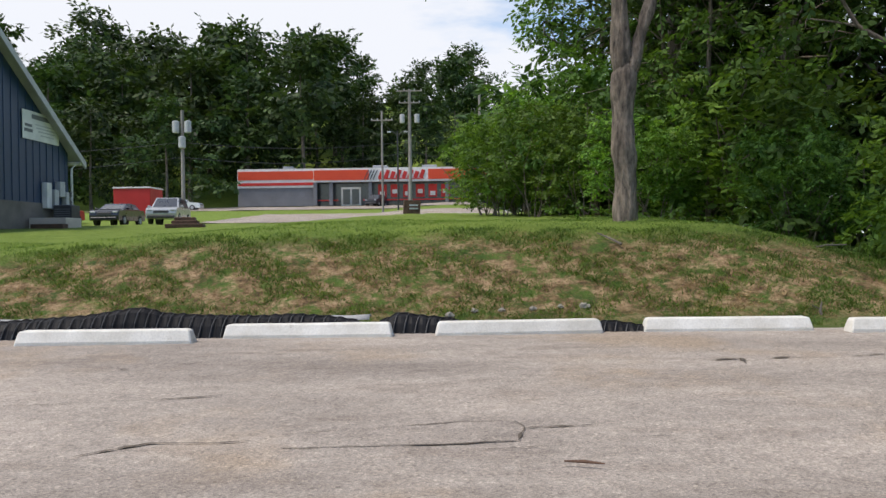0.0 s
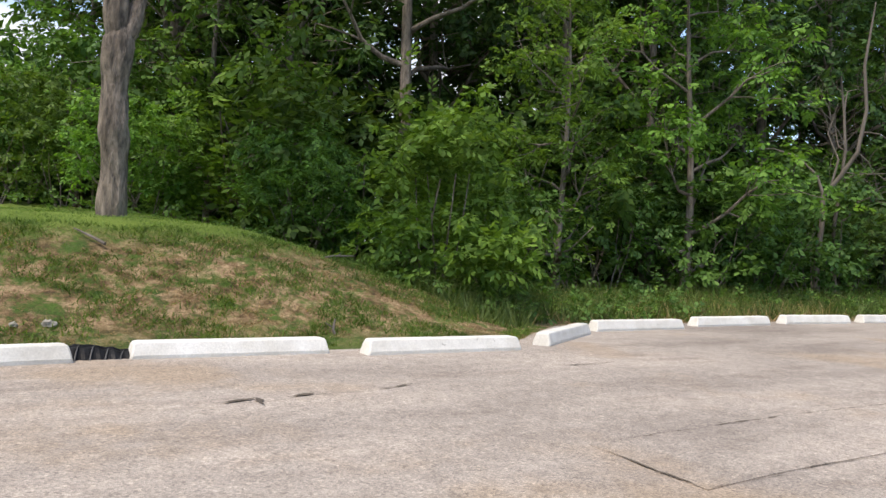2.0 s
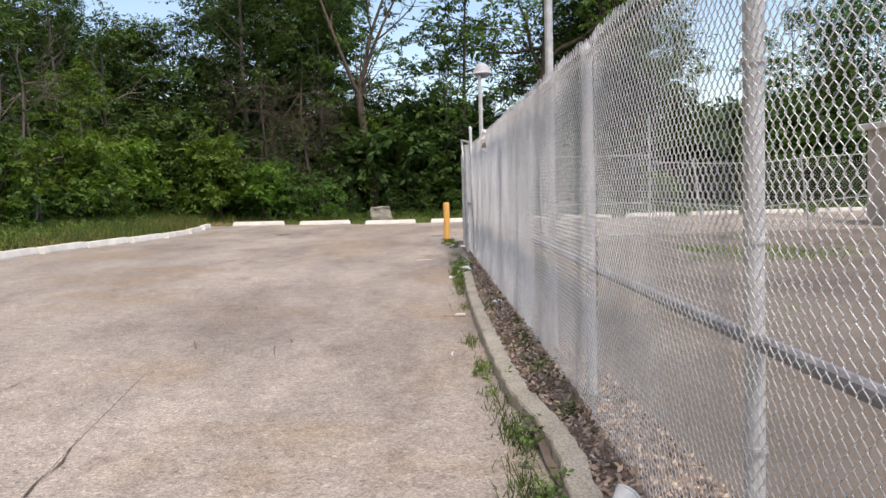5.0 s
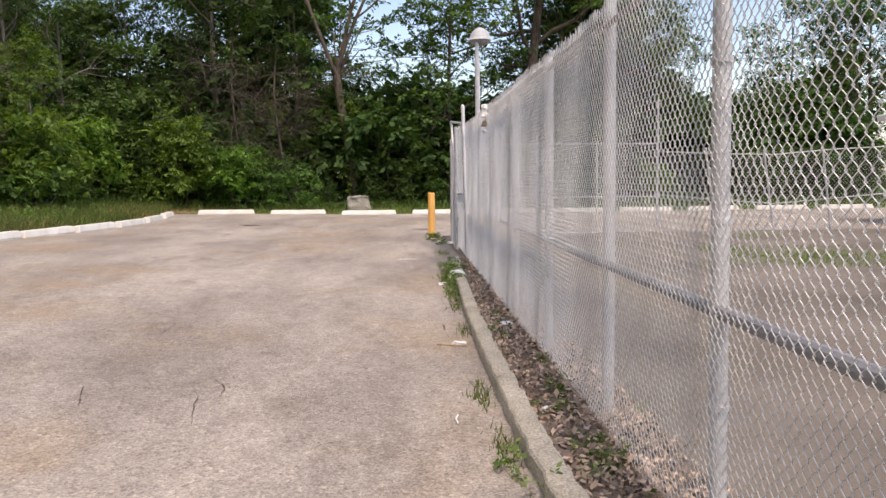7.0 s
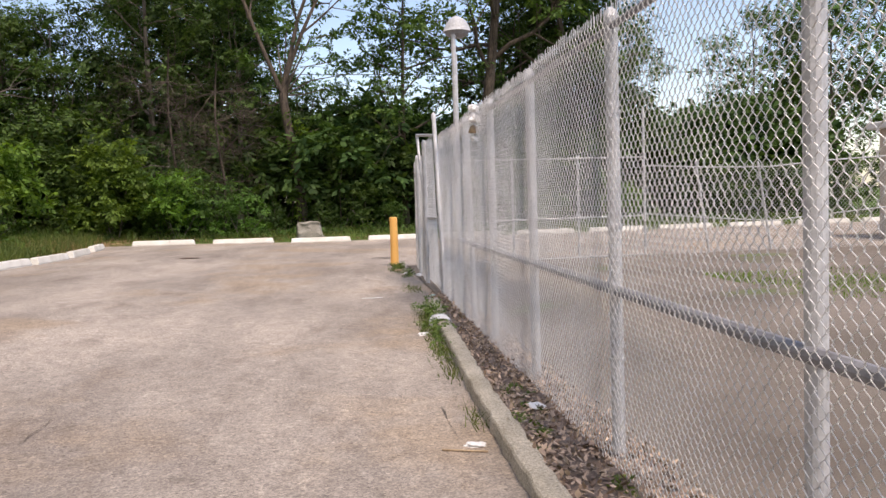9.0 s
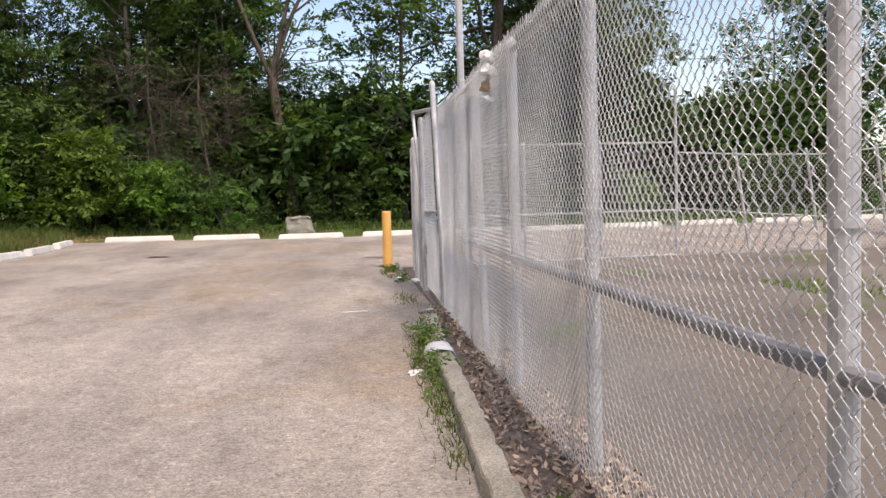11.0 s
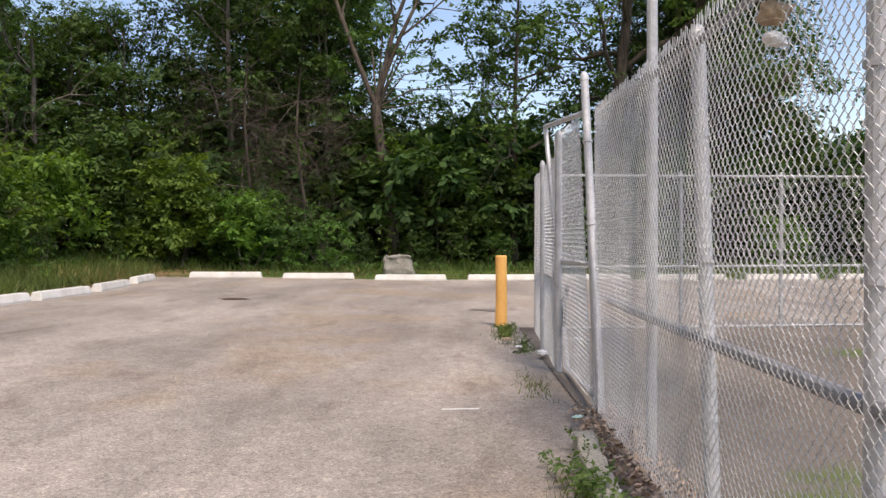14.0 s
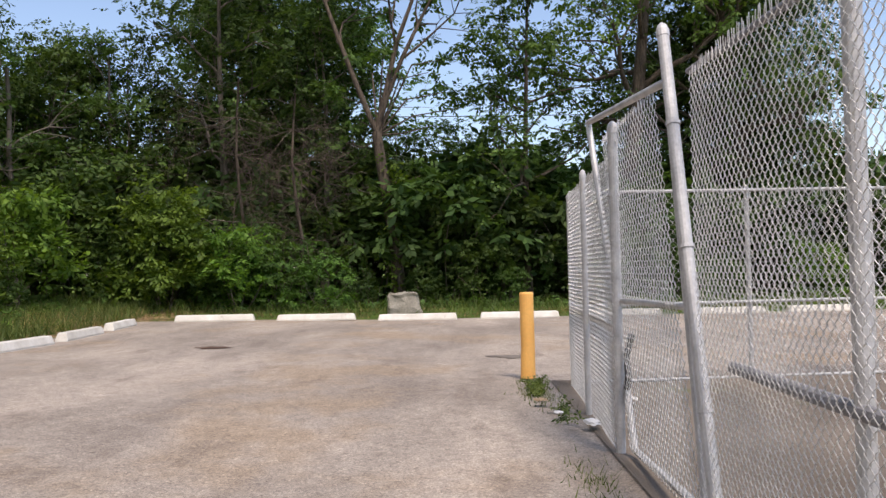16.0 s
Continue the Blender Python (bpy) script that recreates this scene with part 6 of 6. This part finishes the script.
# ---- cars ----
def car(x, y, turn, paint, label, suv=True):
    c = thing("car", label, "car", pose(x, y, float(land_z(x, y)) + 0.02, 0, 0, turn))
    H, L = (1.68, 2.25) if suv else (1.45, 2.3)
    low = [(-L, 0.30), (-L - 0.04, 0.62), (-L + 0.02, 0.84), (-L + 0.22, 0.97), (-L * 0.5, 1.06 if suv else 1.0), (L * 0.93, 1.04), (L, 0.85), (L, 0.34)]
    g = Geo()
    for s, k in ((-0.90, 1), (-0.86, 1.0), (0.86, 1.0), (0.90, 1)):
        sh = 0.93 if abs(s) > 0.88 else 1.0
        for px, pz in low:
            g.v.append((px * (0.99 if abs(s) > 0.88 else 1), s, 0.6 + (pz - 0.6) * sh))
    n = len(low)
    for r in range(3):
        for k in range(n):
            g.f.append((r * n + k, r * n + (k + 1) % n, (r + 1) * n + (k + 1) % n, (r + 1) * n + k))
    g.f += [tuple(reversed(range(n))), tuple(range(3 * n, 4 * n))]
    g.mi = [0] * len(g.f)
    body = part("body", g, paint, c)
    a, bq = (-1.2, -0.35), (1.85 if suv else 1.2, L - 0.08 if suv else 1.75)
    cab = [(a[0], 0.99), (a[1], H - 0.04), (0.2, H), (bq[0], H - 0.08), (bq[1], 1.0)]
    g = Geo()
    for s in (-1, 1):
        for px, pz in cab:
            g.v.append((px, s * (0.82 - 0.17 * (pz - 0.99) / (H - 0.99)), pz))
    g.f = [(k, k + 1, k + 6, k + 5) for k in range(4)] + [(4, 3, 2, 1, 0), (5, 6, 7, 8, 9)]
    g.mi = [0] * len(g.f)
    part("cabin", g, paint, c)

    def quad(name, pts, m, up=0.012):
        v = [Vector(p) for p in pts]
        nn = (v[1] - v[0]).cross(v[2] - v[0]).normalized() * up
        gg = Geo()
        gg.v = [tuple(p + nn) for p in v] + [tuple(p - nn) for p in v]
        gg.f = [(0, 1, 2, 3), (7, 6, 5, 4), (0, 4, 5, 1), (1, 5, 6, 2), (2, 6, 7, 3), (3, 7, 4, 0)]
        gg.mi = [0] * 6
        return part(name, gg, m, c)

    quad("windscreen", ((a[0] + 0.05, -0.72, 1.03), (a[0] + 0.05, 0.72, 1.03), (a[1] - 0.04, 0.60, H - 0.09), (a[1] - 0.04, -0.60, H - 0.09)), M_GLASS, 0.02)
    for s in (-1, 1):
        quad("side_window", ((a[0] + 0.25, s * 0.815, 1.05), (0.2, s * 0.815, 1.05), (0.2, s * 0.70, H - 0.12), (a[1] + 0.02, s * 0.70, H - 0.12)), M_GLASS, 0.02)
        quad("side_window", ((0.28, s * 0.815, 1.05), (bq[1] - 0.4, s * 0.815, 1.05), (bq[0] - 0.05, s * 0.70, H - 0.17), (0.28, s * 0.70, H - 0.12)), M_GLASS, 0.02)
        part("headlight", Geo().box((-L + 0.005, s * 0.68, 0.82), (0.10, 0.30, 0.12), None, 0.03), M_GREYBOX, c)
        part("mirror", Geo().box((a[0] + 0.25, s * 0.98, 1.08), (0.12, 0.2, 0.14), None, 0.03), paint, c)
        for wx in (-1.35, 1.35):
            w = part("tyre", Geo().tube([(wx, s * 0.70, 0.34), (wx, s * 0.92, 0.34)], 0.34, 20), M_TYRE, c)
            part("rim", Geo().tube([(wx, s * 0.90, 0.34), (wx, s * 0.935, 0.34)], [0.22, 0.20], 14), M_GREYBOX, w)
    part("grille", Geo().box((-L - 0.01, 0, 0.72), (0.08, 0.9, 0.16), None, 0.02), M_DARK, c)
    part("bumper", Geo().box((-L - 0.02, 0, 0.42), (0.14, 1.6, 0.2), None, 0.04), M_DARK if suv else paint, c)
    return c


car(-16.4, 51.5, 97, M_SILVER, "silver crossover parked on the grass verge")
car(-20.0, 52.5, 91, M_NAVY, "dark sedan with a bright windscreen parked beside the crossover", False)
car(-33.2, 106, 182, M_CARWHITE, "white sedan parked far off by the road", False)
car(-26.5, 58, 90, M_RED, "red car partly hidden behind the building", False)
car(-9.9, 119.5, 75, M_NAVY, "dark car parked in front of the store")
truck = thing("trailer", "red box trailer parked behind the cars", "trailer", pose(-20.2, 56.5, float(land_z(-20.2, 56.5))))
part("box", Geo().box((0, 0, 1.5), (2.5, 2.4, 1.9), None, 0.04), M_RED, truck)
part("top_rim", Geo().box((0, 0, 2.48), (2.6, 2.5, 0.1), None, 0.02), M_TRIMW, truck)
for s in (-1, 1):
    part("wheel", Geo().tube([(s * 1.05, 0.6, 0.4), (s * 1.25, 0.6, 0.4)], 0.4, 18), M_TYRE, truck)

side_road = sheet("side_road", axis([(-16.5, 14, 1.5)]), axis([(57, 79, 1.5)]), lambda x, y: land_z(x, y) + 0.06, M_ASPHALT)
tagged(side_road, "pale paved side road beyond the lawn", "road", kind="structure")
store_lot = sheet("store_lot", axis([(-45, 16, 3)]), axis([(100, 121.8, 2)]), lambda x, y: land_z(x, y) + 0.08, M_ASPHALT)
tagged(store_lot, "paved parking lot before the store", "pavement", kind="structure")

# brown well cover and tilted sign on the lawn
well = thing("well_cover", "dark brown stepped timber well cover on the lawn", "well cover", pose(-9.4, 33.0, float(land_z(-9.4, 33.0)) - 0.05, 0, 0, 12))
for k, (w, z) in enumerate(((1.45, 0.0), (1.0, 0.14), (0.78, 0.27))):
    part("tier", Geo().box((0, 0, z + 0.09), (w, w, 0.17), None, 0.02), M_RUST, well)
sign = thing("sign_board", "dark brown tilted sign board with pale lettering bars", "sign", pose(-1.5, 57.0, float(land_z(-1.5, 57.0)), 0, 0, 8))
part("board", Geo().box((0, 0, 0.62), (1.15, 0.5, 0.95), Matrix.Rotation(radians(4), 4, "Y"), 0.03), M_RUST, sign)
for z in (0.75, 0.52):
    part("lettering_line", Geo().box((0.1, -0.27, z), (0.6, 0.03, 0.1)), M_GREYBOX, sign)


# ---- utility poles and wires ----
def utility_pole(x, y, top, arms, cans, label, r=0.15, mat=None):
    p = thing("utility_pole", label, "utility pole", pose(x, y, float(land_z(x, y)) - 0.1))
    h = top - float(land_z(x, y)) + 0.1
    part("pole", Geo().tube([(0, 0, 0), (0, 0, h)], [r, r * 0.7], 12), mat or M_WOODPOLE, p)
    for d, w in arms:
        a = part("crossarm", Geo().box((0, -0.12, h - d), (w, 0.1, 0.12), None, 0.01), M_WOODPOLE, p)
        for s in (-0.46, -0.2, 0.2, 0.46):
            part("insulator", Geo().tube([(s * w, -0.12, h - d + 0.05), (s * w, -0.12, h - d + 0.22)], [0.05, 0.03], 8), M_GREYBOX, a)
    for d, s in cans:
        part("transformer", Geo().tube([(s, -0.1, h - d - 0.85), (s, -0.1, h - d - 0.8), (s, -0.1, h - d), (s, -0.1, h - d + 0.06)], [0.2, 0.26, 0.26, 0.12], 14), M_GREYBOX, p)
    return p


utility_pole(-18.9, 62, 11.2, (), ((0.85, -0.45), (0.85, 0.45), (2.0, 0.0)), "grey wooden utility pole with transformer cans", 0.16)
utility_pole(-5.5, 80, 13.7, ((0.9, 2.1),), (), "thin utility pole with one crossarm", 0.12)
utility_pole(-3.1, 85, 16.65, ((0.2, 2.6), (1.4, 2.2)), ((2.6, -0.75), (2.6, 0.75)), "tall utility pole with two crossarms and transformer cans", 0.2)
utility_pole(3.6, 70, 13.35, (), (), "bare pale utility pole behind the bushes", 0.14)
street = thing("street_lamp", "twin-armed street lamp on a slim dark pole", "street lamp", pose(-4.7, 90, float(land_z(-4.7, 90)) - 0.1))
part("pole", Geo().tube([(0, 0, 0), (0, 0, 8.6)], [0.1, 0.07], 10), M_DARK, street)
for s in (-1, 1):
    part("arm", Geo().tube([(0, 0, 8.1), (s * 0.5, 0, 8.5), (s * 0.8, 0, 8.5)], 0.04, 6), M_DARK, street)
    part("lamp_head", Geo().box((s * 0.9, 0, 8.48), (0.45, 0.25, 0.14), None, 0.04), M_GREYBOX, street)


def wire(a, b, sag, r=0.022):
    pts = [(a[0] + (b[0] - a[0]) * t, a[1] + (b[1] - a[1]) * t, a[2] + (b[2] - a[2]) * t - sag * 4 * t * (1 - t)) for t in [i / 12 for i in range(13)]]
    tagged(part("wire", Geo().tube(pts, r, 5), M_DARK), "thin dark overhead power line", "power line")


for z, s in ((8.8, 0.6), (7.7, 0.8)):
    wire((-18.9, 62, z), (-3.1, 85, z + 2.6), s)
    wire((-18.9, 62, z), (-60, 60, z - 0.4), s * 1.5)
    wire((-3.1, 85, z + 2.6), (25, 88, z + 0.5), s * 1.4)
wire((-5.5, 80, 12.7), (-3.1, 85, 12.4), 0.7)
wire((46, -30, 6.9), (47, 30, 7.8), 0.5, 0.016)
